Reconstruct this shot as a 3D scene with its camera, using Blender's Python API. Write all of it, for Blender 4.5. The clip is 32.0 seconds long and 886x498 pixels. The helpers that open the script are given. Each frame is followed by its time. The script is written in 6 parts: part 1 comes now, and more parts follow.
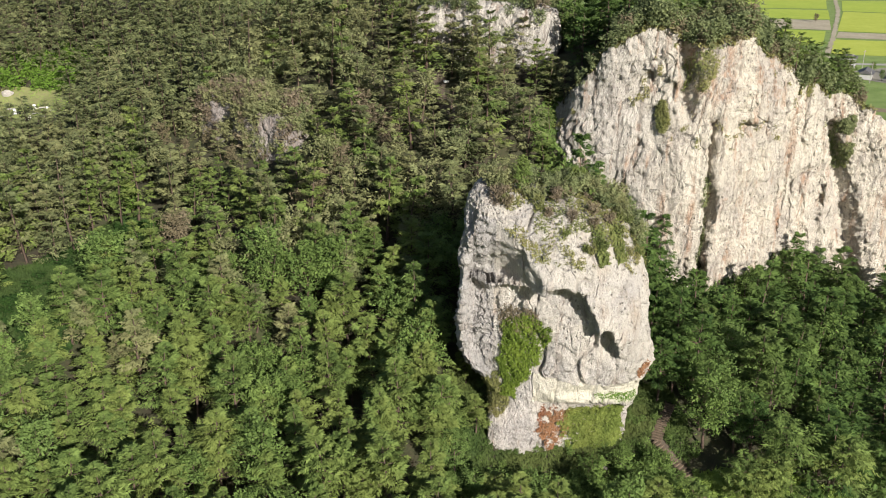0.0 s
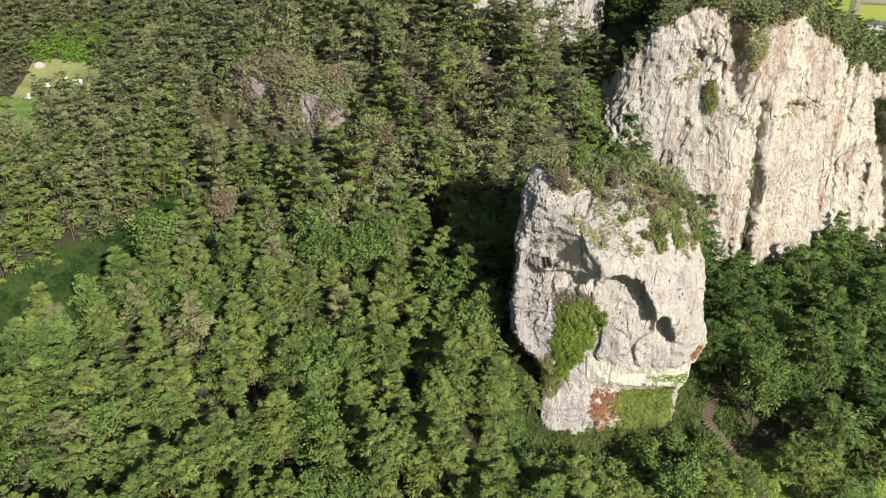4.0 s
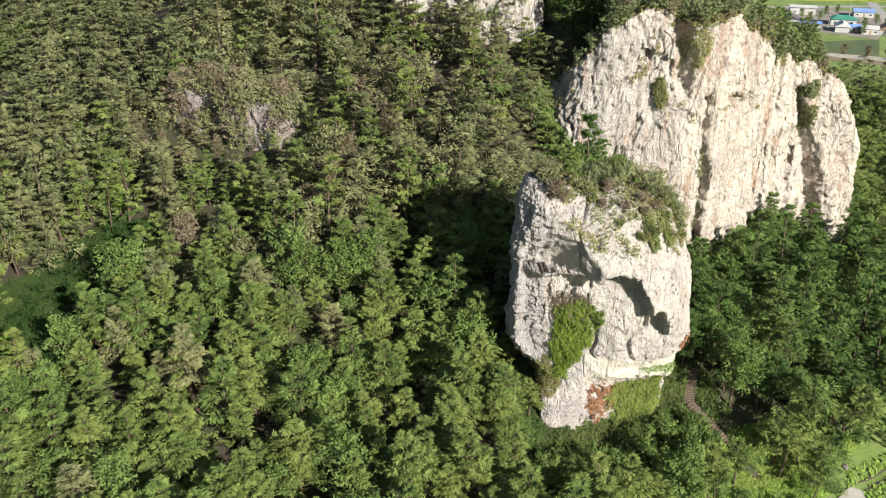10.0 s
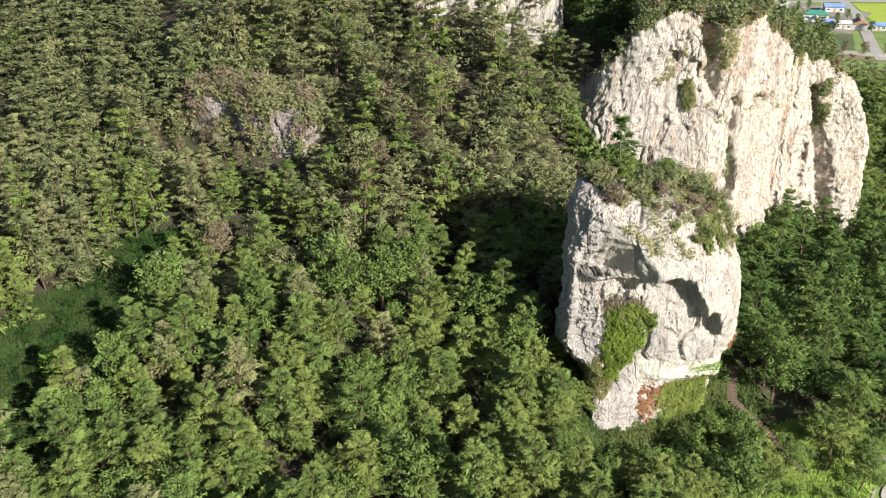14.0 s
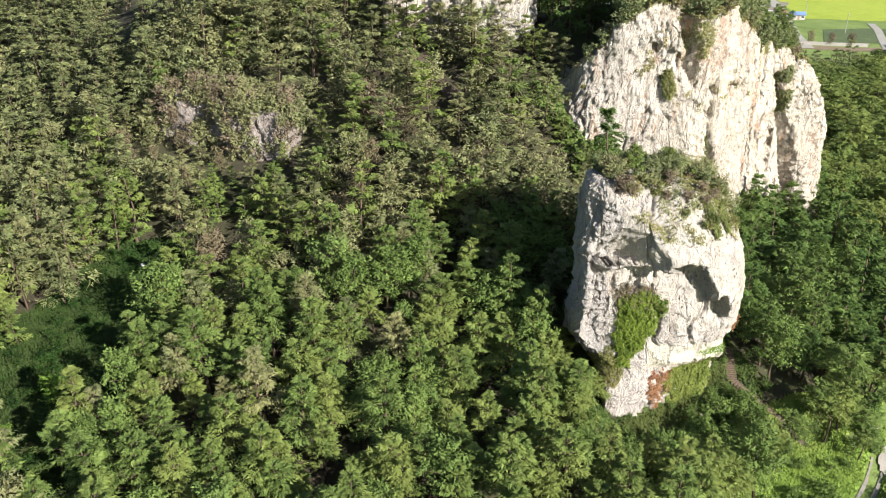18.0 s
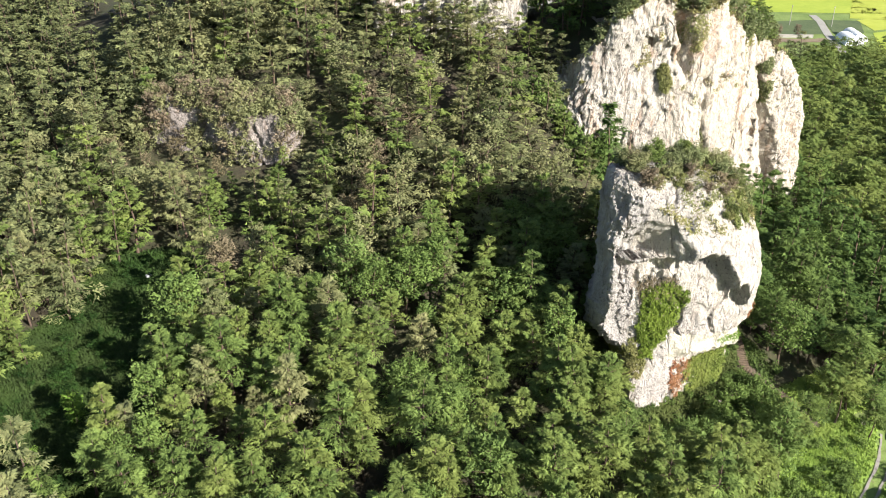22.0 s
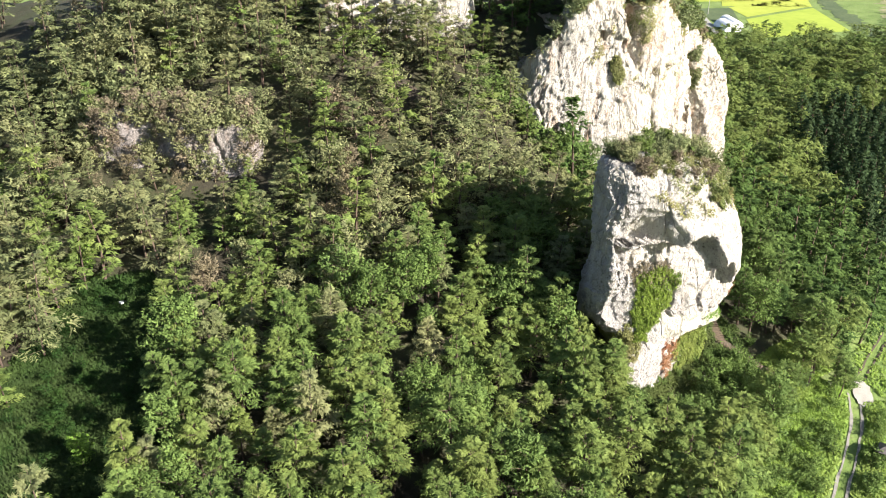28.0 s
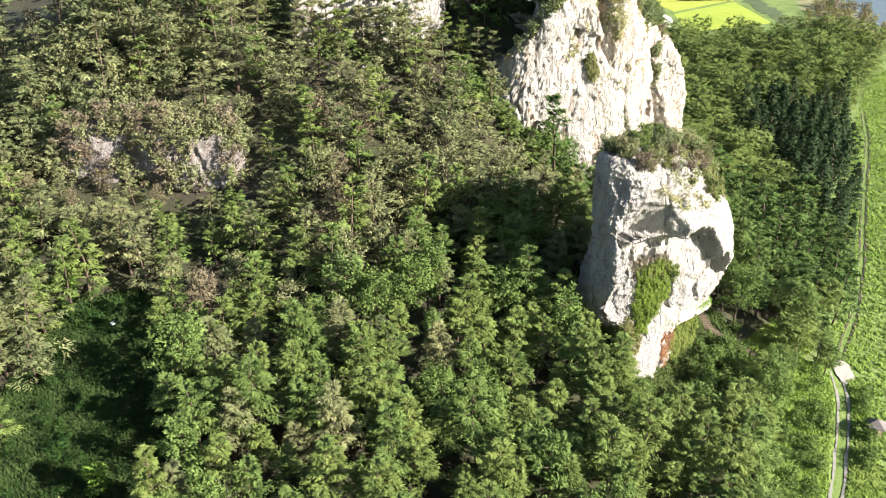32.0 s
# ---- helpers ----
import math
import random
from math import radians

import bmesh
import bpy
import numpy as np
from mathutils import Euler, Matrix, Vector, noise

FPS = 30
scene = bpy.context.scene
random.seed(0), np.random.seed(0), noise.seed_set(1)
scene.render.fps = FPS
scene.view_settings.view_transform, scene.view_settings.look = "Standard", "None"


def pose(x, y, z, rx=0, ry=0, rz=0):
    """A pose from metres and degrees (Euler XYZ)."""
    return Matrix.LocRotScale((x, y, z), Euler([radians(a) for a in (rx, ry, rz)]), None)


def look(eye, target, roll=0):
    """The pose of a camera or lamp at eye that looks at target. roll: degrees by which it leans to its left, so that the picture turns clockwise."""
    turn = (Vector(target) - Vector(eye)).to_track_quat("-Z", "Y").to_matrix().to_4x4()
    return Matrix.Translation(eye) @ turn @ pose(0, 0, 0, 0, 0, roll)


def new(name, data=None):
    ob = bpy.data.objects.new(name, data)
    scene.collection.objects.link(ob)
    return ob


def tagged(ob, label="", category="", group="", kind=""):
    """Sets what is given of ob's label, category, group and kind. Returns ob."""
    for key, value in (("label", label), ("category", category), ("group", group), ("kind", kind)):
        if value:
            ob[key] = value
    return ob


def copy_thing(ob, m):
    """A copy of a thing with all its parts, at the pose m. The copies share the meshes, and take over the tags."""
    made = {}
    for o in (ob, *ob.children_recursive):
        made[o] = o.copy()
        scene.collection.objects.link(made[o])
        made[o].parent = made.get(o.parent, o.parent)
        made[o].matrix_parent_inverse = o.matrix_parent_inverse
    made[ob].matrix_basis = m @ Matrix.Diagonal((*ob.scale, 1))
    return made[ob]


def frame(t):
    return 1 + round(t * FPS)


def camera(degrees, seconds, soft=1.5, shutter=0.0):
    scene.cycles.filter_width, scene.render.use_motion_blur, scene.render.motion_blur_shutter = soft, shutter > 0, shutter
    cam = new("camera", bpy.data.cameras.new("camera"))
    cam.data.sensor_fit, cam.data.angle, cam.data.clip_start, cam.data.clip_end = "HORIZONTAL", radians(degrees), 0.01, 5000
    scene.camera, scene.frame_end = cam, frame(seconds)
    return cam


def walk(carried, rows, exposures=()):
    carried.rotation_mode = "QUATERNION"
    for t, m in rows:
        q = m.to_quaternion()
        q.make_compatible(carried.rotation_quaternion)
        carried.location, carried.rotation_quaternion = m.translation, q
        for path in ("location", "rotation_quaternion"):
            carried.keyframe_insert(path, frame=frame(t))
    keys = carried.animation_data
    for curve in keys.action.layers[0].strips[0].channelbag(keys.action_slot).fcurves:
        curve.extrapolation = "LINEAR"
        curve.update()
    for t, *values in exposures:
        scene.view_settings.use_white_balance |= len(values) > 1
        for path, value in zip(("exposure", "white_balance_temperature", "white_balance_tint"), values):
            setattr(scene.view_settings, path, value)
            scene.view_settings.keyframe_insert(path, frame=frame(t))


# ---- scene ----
cam = camera(54.3, 32.0, soft=1.0)
METRES, EYE, TILT, LEAN, TURN = 90.0, 78.0, -22.37, 0.0, 0.0
ROWS = [
    (0.0, 0.0, 0.0, 0.0, 0.0, 0.0, -0.0),
    (0.5, -0.0018, -0.0016, 0.0034, 0.21, -0.31, -0.07),
    (1.0, -0.0061, -0.0031, 0.0071, 0.41, -0.62, -0.14),
    (1.5, -0.0124, -0.0045, 0.0109, 0.58, -0.96, -0.2),
    (2.0, -0.0203, -0.0052, 0.0147, 0.65, -1.29, -0.21),
    (2.5, -0.03, -0.0059, 0.0187, 0.66, -1.63, -0.19),
    (3.0, -0.0413, -0.0064, 0.0227, 0.66, -1.98, -0.17),
    (3.5, -0.0541, -0.0069, 0.0267, 0.6, -2.24, -0.14),
    (4.0, -0.0674, -0.0075, 0.0307, 0.58, -2.47, -0.11),
    (4.5, -0.0811, -0.0083, 0.0346, 0.47, -2.67, -0.05),
    (6.5, -0.1406, -0.0106, 0.0514, -1.36, -3.15, 0.7),
    (7.0, -0.1562, -0.011, 0.0555, -2.21, -3.25, 1.05),
    (7.5, -0.1724, -0.0109, 0.0597, -3.16, -3.35, 1.41),
    (8.0, -0.1879, -0.0106, 0.0648, -4.11, -3.5, 1.8),
    (8.5, -0.2036, -0.0101, 0.0695, -5.17, -3.63, 2.24),
    (9.0, -0.2196, -0.0093, 0.0743, -6.28, -3.77, 2.69),
    (9.5, -0.2354, -0.0081, 0.0794, -7.32, -3.92, 3.11),
    (10.0, -0.2516, -0.0065, 0.0839, -8.35, -4.03, 3.52),
    (10.5, -0.2678, -0.0046, 0.0892, -9.37, -4.18, 3.92),
    (11.0, -0.2849, -0.0024, 0.0944, -10.23, -4.31, 4.25),
    (11.5, -0.3015, -0.0002, 0.0997, -10.33, -4.4, 4.3),
    (12.0, -0.3181, 0.0027, 0.103, -10.35, -4.4, 4.27),
    (12.5, -0.3352, 0.0066, 0.1048, -10.36, -4.41, 4.27),
    (13.0, -0.3526, 0.0107, 0.1062, -10.36, -4.41, 4.26),
    (13.5, -0.3695, 0.0147, 0.1079, -10.39, -4.42, 4.28),
    (14.0, -0.3863, 0.0187, 0.1096, -11.17, -4.5, 4.6),
    (14.5, -0.4038, 0.0231, 0.1109, -12.09, -4.58, 4.94),
    (16.5, -0.4708, 0.0419, 0.1167, -14.96, -4.92, 6.07),
    (17.0, -0.487, 0.0465, 0.1183, -15.56, -5.0, 6.3),
    (17.5, -0.5027, 0.0512, 0.12, -16.16, -5.09, 6.55),
    (18.0, -0.5184, 0.0562, 0.122, -16.75, -5.18, 6.77),
    (18.5, -0.534, 0.0614, 0.1237, -17.25, -5.26, 6.97),
    (19.0, -0.5492, 0.0668, 0.126, -17.8, -5.35, 7.19),
    (19.5, -0.5646, 0.0725, 0.1281, -18.36, -5.44, 7.41),
    (20.0, -0.5797, 0.0783, 0.1305, -18.89, -5.52, 7.62),
    (20.5, -0.5949, 0.0841, 0.1327, -19.43, -5.59, 7.83),
    (21.0, -0.6099, 0.0901, 0.1352, -19.97, -5.67, 8.05),
    (21.5, -0.6249, 0.0963, 0.1378, -20.53, -5.75, 8.26),
    (22.0, -0.6397, 0.1024, 0.1405, -21.12, -5.85, 8.48),
    (22.5, -0.6544, 0.1088, 0.1432, -21.76, -5.95, 8.72),
    (23.0, -0.669, 0.1154, 0.1461, -22.43, -6.07, 8.97),
    (23.5, -0.6826, 0.1216, 0.1486, -23.07, -6.18, 9.21),
    (24.0, -0.6971, 0.1282, 0.1515, -23.77, -6.3, 9.45),
    (24.5, -0.7116, 0.135, 0.1545, -24.44, -6.41, 9.71),
    (25.0, -0.7259, 0.1421, 0.1577, -25.1, -6.54, 9.96),
    (25.5, -0.74, 0.1494, 0.1606, -25.78, -6.65, 10.21),
    (27.5, -0.7947, 0.1804, 0.1744, -29.07, -7.3, 11.37),
    (28.0, -0.8081, 0.1886, 0.178, -30.08, -7.5, 11.72),
    (28.5, -0.8212, 0.1972, 0.1815, -31.07, -7.71, 12.06),
    (29.0, -0.8342, 0.2061, 0.1853, -32.03, -7.92, 12.37),
    (29.5, -0.8468, 0.2151, 0.189, -32.97, -8.12, 12.69),
    (30.0, -0.8593, 0.2243, 0.1928, -33.91, -8.33, 13.01),
    (30.5, -0.8717, 0.2337, 0.1966, -34.83, -8.53, 13.32),
    (31.0, -0.8846, 0.2439, 0.2007, -35.46, -8.67, 13.52),
    (31.5, -0.8967, 0.2539, 0.2048, -35.63, -8.7, 13.6),
    (32.0, -0.9087, 0.2639, 0.2088, -35.81, -8.72, 13.66),
]
walk(cam, [(t, pose(0, 0, EYE, TILT, LEAN, TURN) @ pose(METRES * x, METRES * y, METRES * z, 90 + pitch, roll, yaw)) for t, x, y, z, yaw, pitch, roll in ROWS],
     exposures=[(0.0, 0.80), (9.0, 1.01), (20, 1.36), (32, 1.74)])

# ---- world, sun and exposure ----
SUN_AZIMUTH, SUN_HEIGHT = 152.0, 26.0   # degrees: where the sun stands, clockwise from +y, and its elevation
world = bpy.data.worlds.new("sky")
scene.world = world
world.use_nodes = True
sky = world.node_tree.nodes.new("ShaderNodeTexSky")
sky.sky_type, sky.sun_disc = "NISHITA", False
sky.sun_elevation, sky.sun_rotation = radians(SUN_HEIGHT), radians(SUN_AZIMUTH)
sky_back = world.node_tree.nodes["Background"]
sky_back.inputs["Strength"].default_value = 0.053
world.node_tree.links.new(sky.outputs[0], sky_back.inputs["Color"])
sun_data = bpy.data.lights.new("sun", "SUN")
sun_data.energy, sun_data.angle, sun_data.color = 5.0, radians(0.53), (1.0, 0.94, 0.84)
sun = new("sun", sun_data)
sa, se = radians(SUN_AZIMUTH), radians(SUN_HEIGHT)
SUN_WAY = Vector((math.sin(sa) * math.cos(se), math.cos(sa) * math.cos(se), math.sin(se)))
sun.matrix_world = look(SUN_WAY * 500, (0, 0, 0))


# ---- materials ----
def tree_of(name):
    m = bpy.data.materials.new(name)
    m.use_nodes = True
    t = m.node_tree
    return m, t, t.nodes["Principled BSDF"]


def node(t, kind, inputs=(), **attrs):
    n = t.nodes.new(kind)
    for k, v in attrs.items():
        setattr(n, k, v)
    for key, v in dict(inputs).items():
        if isinstance(v, bpy.types.NodeSocket):
            t.links.new(v, n.inputs[key])
        else:
            n.inputs[key].default_value = v
    return n


def place(t, stretch=(1, 1, 1)):
    geo = node(t, "ShaderNodeNewGeometry")
    return node(t, "ShaderNodeVectorMath", {0: geo.outputs["Position"], 1: stretch}, operation="MULTIPLY").outputs[0]


def noise_at(t, vec, scale, detail=4.0, rough=0.55):
    return node(t, "ShaderNodeTexNoise", {"Vector": vec, "Scale": scale, "Detail": detail, "Roughness": rough}).outputs["Fac"]


def mix(t, fac, a, b, kind="MIX"):
    m = node(t, "ShaderNodeMix", data_type="RGBA", blend_type=kind)
    for i, v in ((0, fac), (6, a), (7, b)):
        if isinstance(v, bpy.types.NodeSocket):
            t.links.new(v, m.inputs[i])
        else:
            m.inputs[i].default_value = v if i == 0 else (*v, 1)
    return m.outputs[2]


def band(t, fac, lo, hi):
    return node(t, "ShaderNodeMapRange", {"Value": fac, "From Min": lo, "From Max": hi}, clamp=True).outputs["Result"]


def bump(t, bsdf, height, strength=0.5, distance=0.2):
    b = node(t, "ShaderNodeBump", {"Height": height, "Strength": strength, "Distance": distance})
    t.links.new(b.outputs["Normal"], bsdf.inputs["Normal"])


def simple(name, a, b, scale=1.0, rough=0.8, metal=0.0, relief=0.2):
    """Two tones mottled at two scales."""
    m, t, p = tree_of(name)
    v = place(t)
    f = node(t, "ShaderNodeMath", {0: noise_at(t, v, scale), 1: noise_at(t, v, scale * 7, 3)}, operation="ADD").outputs[0]
    t.links.new(mix(t, band(t, f, 0.75, 1.25), a, b), p.inputs["Base Color"])
    p.inputs["Roughness"].default_value, p.inputs["Metallic"].default_value = rough, metal
    if relief:
        bump(t, p, f, relief, 0.1)
    return m


def mix_vec(t, a, b, wobble):
    """Position a, shaken by noise at b, so that patterns run crooked."""
    n = node(t, "ShaderNodeTexNoise", {"Vector": b, "Scale": 0.6, "Detail": 4.0}).outputs["Color"]
    s = node(t, "ShaderNodeVectorMath", {0: n, 1: (wobble, wobble, wobble)}, operation="MULTIPLY").outputs[0]
    return node(t, "ShaderNodeVectorMath", {0: a, 1: s}, operation="ADD").outputs[0]


def rock_material(name, pale, grey, ochre, ochre_amount, dark_amount, flute_amount=0.5, grey_end=None):
    """Weathered limestone: upright run-off streaks, iron stains, dark pits."""
    m, t, p = tree_of(name)
    v = place(t)
    streak = place(t, (1, 1, 0.16))
    blotch = noise_at(t, v, 0.16, 6)
    runs = noise_at(t, streak, 0.55, 6, 0.65)
    fine = noise_at(t, v, 2.6, 6, 0.7)
    runs_fine = noise_at(t, streak, 2.2, 5, 0.7)
    wash = noise_at(t, place(t, (1, 1, 0.05)), 1.1, 4, 0.6)
    c = mix(t, band(t, blotch, 0.42, 0.66), pale, grey)
    if grey_end:
        # the wall's near end is grey, the rest cream
        east = node(t, "ShaderNodeSeparateXYZ", {0: v}).outputs["X"]
        end = node(t, "ShaderNodeMath", {0: east, 1: node(t, "ShaderNodeMath", {0: blotch, 1: 22.0}, operation="MULTIPLY").outputs[0]}, operation="ADD").outputs[0]
        c = mix(t, node(t, "ShaderNodeMath", {0: band(t, end, 50, 40), 1: 0.75}, operation="MULTIPLY").outputs[0], c, grey_end)
    c = mix(t, node(t, "ShaderNodeMath", {0: band(t, runs, 0.53, 0.72), 1: ochre_amount}, operation="MULTIPLY").outputs[0], c, ochre)
    c = mix(t, node(t, "ShaderNodeMath", {0: band(t, wash, 0.52, 0.66), 1: 0.55 * ochre_amount}, operation="MULTIPLY").outputs[0], c, (0.17, 0.145, 0.13))
    rust = node(t, "ShaderNodeMath", {0: band(t, runs_fine, 0.60, 0.72), 1: band(t, noise_at(t, v, 0.09, 3), 0.5, 0.62)}, operation="MULTIPLY").outputs[0]
    c = mix(t, node(t, "ShaderNodeMath", {0: rust, 1: 0.7 * ochre_amount}, operation="MULTIPLY").outputs[0], c, (0.36, 0.17, 0.09))
    pits = band(t, fine, 0.58, 0.72)
    c = mix(t, node(t, "ShaderNodeMath", {0: pits, 1: dark_amount}, operation="MULTIPLY").outputs[0], c, (0.13, 0.12, 0.11))
    lichen = node(t, "ShaderNodeMath", {0: band(t, runs_fine, 0.35, 0.25), 1: 0.35}, operation="MULTIPLY").outputs[0]
    c = mix(t, lichen, c, (0.25, 0.25, 0.22))
    veins = node(t, "ShaderNodeTexVoronoi", {"Vector": mix_vec(t, place(t, (1, 1, 0.4)), v, 0.9), "Scale": 0.33}, feature="DISTANCE_TO_EDGE").outputs["Distance"]
    thin = node(t, "ShaderNodeMath", {0: band(t, veins, 0.035, 0.0), 1: band(t, noise_at(t, v, 0.35, 3), 0.45, 0.6)}, operation="MULTIPLY").outputs[0]
    c = mix(t, node(t, "ShaderNodeMath", {0: thin, 1: 0.4}, operation="MULTIPLY").outputs[0], c, (0.10, 0.09, 0.085))
    specks = node(t, "ShaderNodeMath", {0: band(t, noise_at(t, place(t, (1, 1, 0.6)), 6.5, 3, 0.6), 0.60, 0.70), 1: band(t, noise_at(t, v, 0.22, 3), 0.42, 0.6)}, operation="MULTIPLY").outputs[0]
    c = mix(t, node(t, "ShaderNodeMath", {0: specks, 1: dark_amount}, operation="MULTIPLY").outputs[0], c, (0.11, 0.10, 0.095))
    flutes = noise_at(t, mix_vec(t, place(t, (1, 1, 0.34)), v, 0.4), 2.4, 6, 0.72)
    c = mix(t, node(t, "ShaderNodeMath", {0: band(t, flutes, 0.54, 0.70), 1: flute_amount}, operation="MULTIPLY").outputs[0], c, (0.19, 0.175, 0.16))
    c = mix(t, node(t, "ShaderNodeMath", {0: band(t, flutes, 0.46, 0.30), 1: 0.35}, operation="MULTIPLY").outputs[0], c, (0.66, 0.62, 0.57))
    p.inputs["Roughness"].default_value = 0.92
    p.inputs["Specular IOR Level"].default_value = 0.2
    # pitted skin: small dark holes in patches, with relief
    holes = node(t, "ShaderNodeTexVoronoi", {"Vector": mix_vec(t, place(t, (1, 1, 0.7)), v, 0.5), "Scale": 1.7, "Randomness": 1.0}).outputs["Distance"]
    hole = node(t, "ShaderNodeMath", {0: band(t, holes, 0.26, 0.12), 1: band(t, noise_at(t, v, 0.3, 4), 0.44, 0.60)}, operation="MULTIPLY").outputs[0]
    c = mix(t, node(t, "ShaderNodeMath", {0: hole, 1: 0.75}, operation="MULTIPLY").outputs[0], c, (0.12, 0.11, 0.105))
    grit = noise_at(t, v, 7.0, 4, 0.75)
    c = mix(t, node(t, "ShaderNodeMath", {0: band(t, grit, 0.52, 0.66), 1: 0.4}, operation="MULTIPLY").outputs[0], c, (0.20, 0.185, 0.175))
    t.links.new(c, p.inputs["Base Color"])
    h = node(t, "ShaderNodeMath", {0: fine, 1: runs_fine}, operation="ADD").outputs[0]
    h = node(t, "ShaderNodeMath", {0: h, 1: node(t, "ShaderNodeMath", {0: grit, 1: 0.6}, operation="MULTIPLY").outputs[0]}, operation="ADD").outputs[0]
    h = node(t, "ShaderNodeMath", {0: h, 1: node(t, "ShaderNodeMath", {0: node(t, "ShaderNodeMath", {0: flutes, 1: thin}, operation="ADD").outputs[0], 1: hole}, operation="ADD").outputs[0]}, operation="SUBTRACT").outputs[0]
    bump(t, p, h, 1.0, 0.42)
    return m


def leaf_material(name, dark, light, odd, odd_amount=0.25, glow=0.17):
    """Leaves: tone varies from tree to tree and from spray to spray; some light passes through."""
    m, t, p = tree_of(name)
    v = place(t)
    geo = node(t, "ShaderNodeNewGeometry")
    tone = node(t, "ShaderNodeMath", {0: noise_at(t, v, 0.32, 3), 1: node(t, "ShaderNodeMath", {0: geo.outputs["Random Per Island"], 1: 0.3}, operation="MULTIPLY").outputs[0]}, operation="ADD").outputs[0]
    info = node(t, "ShaderNodeObjectInfo")
    c = mix(t, band(t, tone, 0.40, 0.90), dark, light)
    which = node(t, "ShaderNodeMath", {0: noise_at(t, v, 0.11, 2), 1: node(t, "ShaderNodeMath", {0: info.outputs["Random"], 1: 0.35}, operation="MULTIPLY").outputs[0]}, operation="ADD").outputs[0]
    c = mix(t, node(t, "ShaderNodeMath", {0: band(t, which, 0.6, 0.85), 1: odd_amount * 2}, operation="MULTIPLY").outputs[0], c, odd)
    t.links.new(c, p.inputs["Base Color"])
    p.inputs["Roughness"].default_value = 0.75
    p.inputs["Specular IOR Level"].default_value = 0.12
    tr = node(t, "ShaderNodeBsdfTranslucent", {"Color": c})
    add = node(t, "ShaderNodeMixShader", {0: glow, 1: p.outputs[0], 2: tr.outputs[0]})
    t.links.new(add.outputs[0], t.nodes["Material Output"].inputs["Surface"])
    return m


M_ROCK = rock_material("pinnacle_limestone", (0.61, 0.565, 0.515), (0.48, 0.45, 0.435), (0.33, 0.22, 0.15), 0.5, 0.9, 0.34)
M_COLUMN = rock_material("grey_limestone", (0.50, 0.475, 0.46), (0.38, 0.362, 0.36), (0.31, 0.24, 0.19), 0.5, 1.0, 0.4)
M_LIP = rock_material("pale_lip_limestone", (0.70, 0.66, 0.555), (0.62, 0.58, 0.50), (0.50, 0.40, 0.27), 0.3, 0.35, 0.15)
M_CLIFF = rock_material("cliff_limestone", (0.68, 0.62, 0.53), (0.52, 0.47, 0.42), (0.40, 0.23, 0.14), 1.0, 1.0, 0.34, (0.54, 0.51, 0.48))
M_OUTCROP = rock_material("outcrop_stone", (0.36, 0.32, 0.305), (0.20, 0.178, 0.172), (0.26, 0.17, 0.12), 0.6, 0.9)
M_PINE = leaf_material("pine_needles", (0.055, 0.090, 0.027), (0.175, 0.246, 0.066), (0.217, 0.250, 0.069))
# olive pine and broadleaf tones: autumn leaf colour plus distance haze in the colour
M_PINE_OLIVE_HAZE = leaf_material("hazy_olive_pine_needles", (0.074, 0.093, 0.044), (0.233, 0.258, 0.112), (0.275, 0.261, 0.123))
M_PINE_DARK = leaf_material("dark_pine_needles", (0.033, 0.066, 0.019), (0.113, 0.180, 0.046), (0.125, 0.168, 0.049))
M_BROAD_OLIVE = leaf_material("olive_broad_leaves", (0.074, 0.096, 0.048), (0.216, 0.250, 0.112), (0.259, 0.246, 0.120))
M_BROAD = leaf_material("broad_leaves", (0.056, 0.094, 0.026), (0.162, 0.236, 0.062), (0.128, 0.193, 0.058))
M_CEDAR = leaf_material("cedar_needles", (0.018, 0.038, 0.018), (0.058, 0.095, 0.035), (0.07, 0.09, 0.035))
M_YOUNG = leaf_material("fresh_leaves", (0.08, 0.15, 0.025), (0.17, 0.28, 0.045), (0.14, 0.24, 0.04))
M_DRY = leaf_material("dry_twigs", (0.110, 0.090, 0.066), (0.231, 0.187, 0.132), (0.187, 0.165, 0.083))
M_SHRUB = leaf_material("shrub_leaves", (0.075, 0.098, 0.032), (0.19, 0.215, 0.072), (0.23, 0.21, 0.09), 0.4)
M_IVY = leaf_material("ivy_leaves", (0.065, 0.103, 0.016), (0.187, 0.252, 0.042), (0.225, 0.234, 0.056))
M_WALL_IVY = leaf_material("wall_ivy_leaves", (0.075, 0.105, 0.024), (0.20, 0.25, 0.06), (0.25, 0.24, 0.07))
M_IVY_DARK = leaf_material("dark_ivy_leaves", (0.075, 0.09, 0.04), (0.165, 0.185, 0.085), (0.20, 0.20, 0.08))
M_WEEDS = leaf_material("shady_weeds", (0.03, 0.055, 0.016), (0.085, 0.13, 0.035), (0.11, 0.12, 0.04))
M_RED = leaf_material("red_creeper_leaves", (0.17, 0.055, 0.035), (0.30, 0.115, 0.07), (0.27, 0.18, 0.09))
M_GRASS = leaf_material("grass_blades", (0.15, 0.235, 0.045), (0.25, 0.36, 0.075), (0.26, 0.31, 0.09))
# green weeds, darkened in colour to stand for the shade of surrounding trees
M_MEADOW_SHADE = leaf_material("meadow_weeds", (0.014, 0.036, 0.010), (0.042, 0.088, 0.018), (0.05, 0.065, 0.022))
M_BARK = simple("bark", (0.055, 0.040, 0.032), (0.11, 0.072, 0.052), 1.5, 0.95)
M_LANE = simple("lane_gravel", (0.19, 0.175, 0.16), (0.28, 0.26, 0.235), 0.8, 0.95)
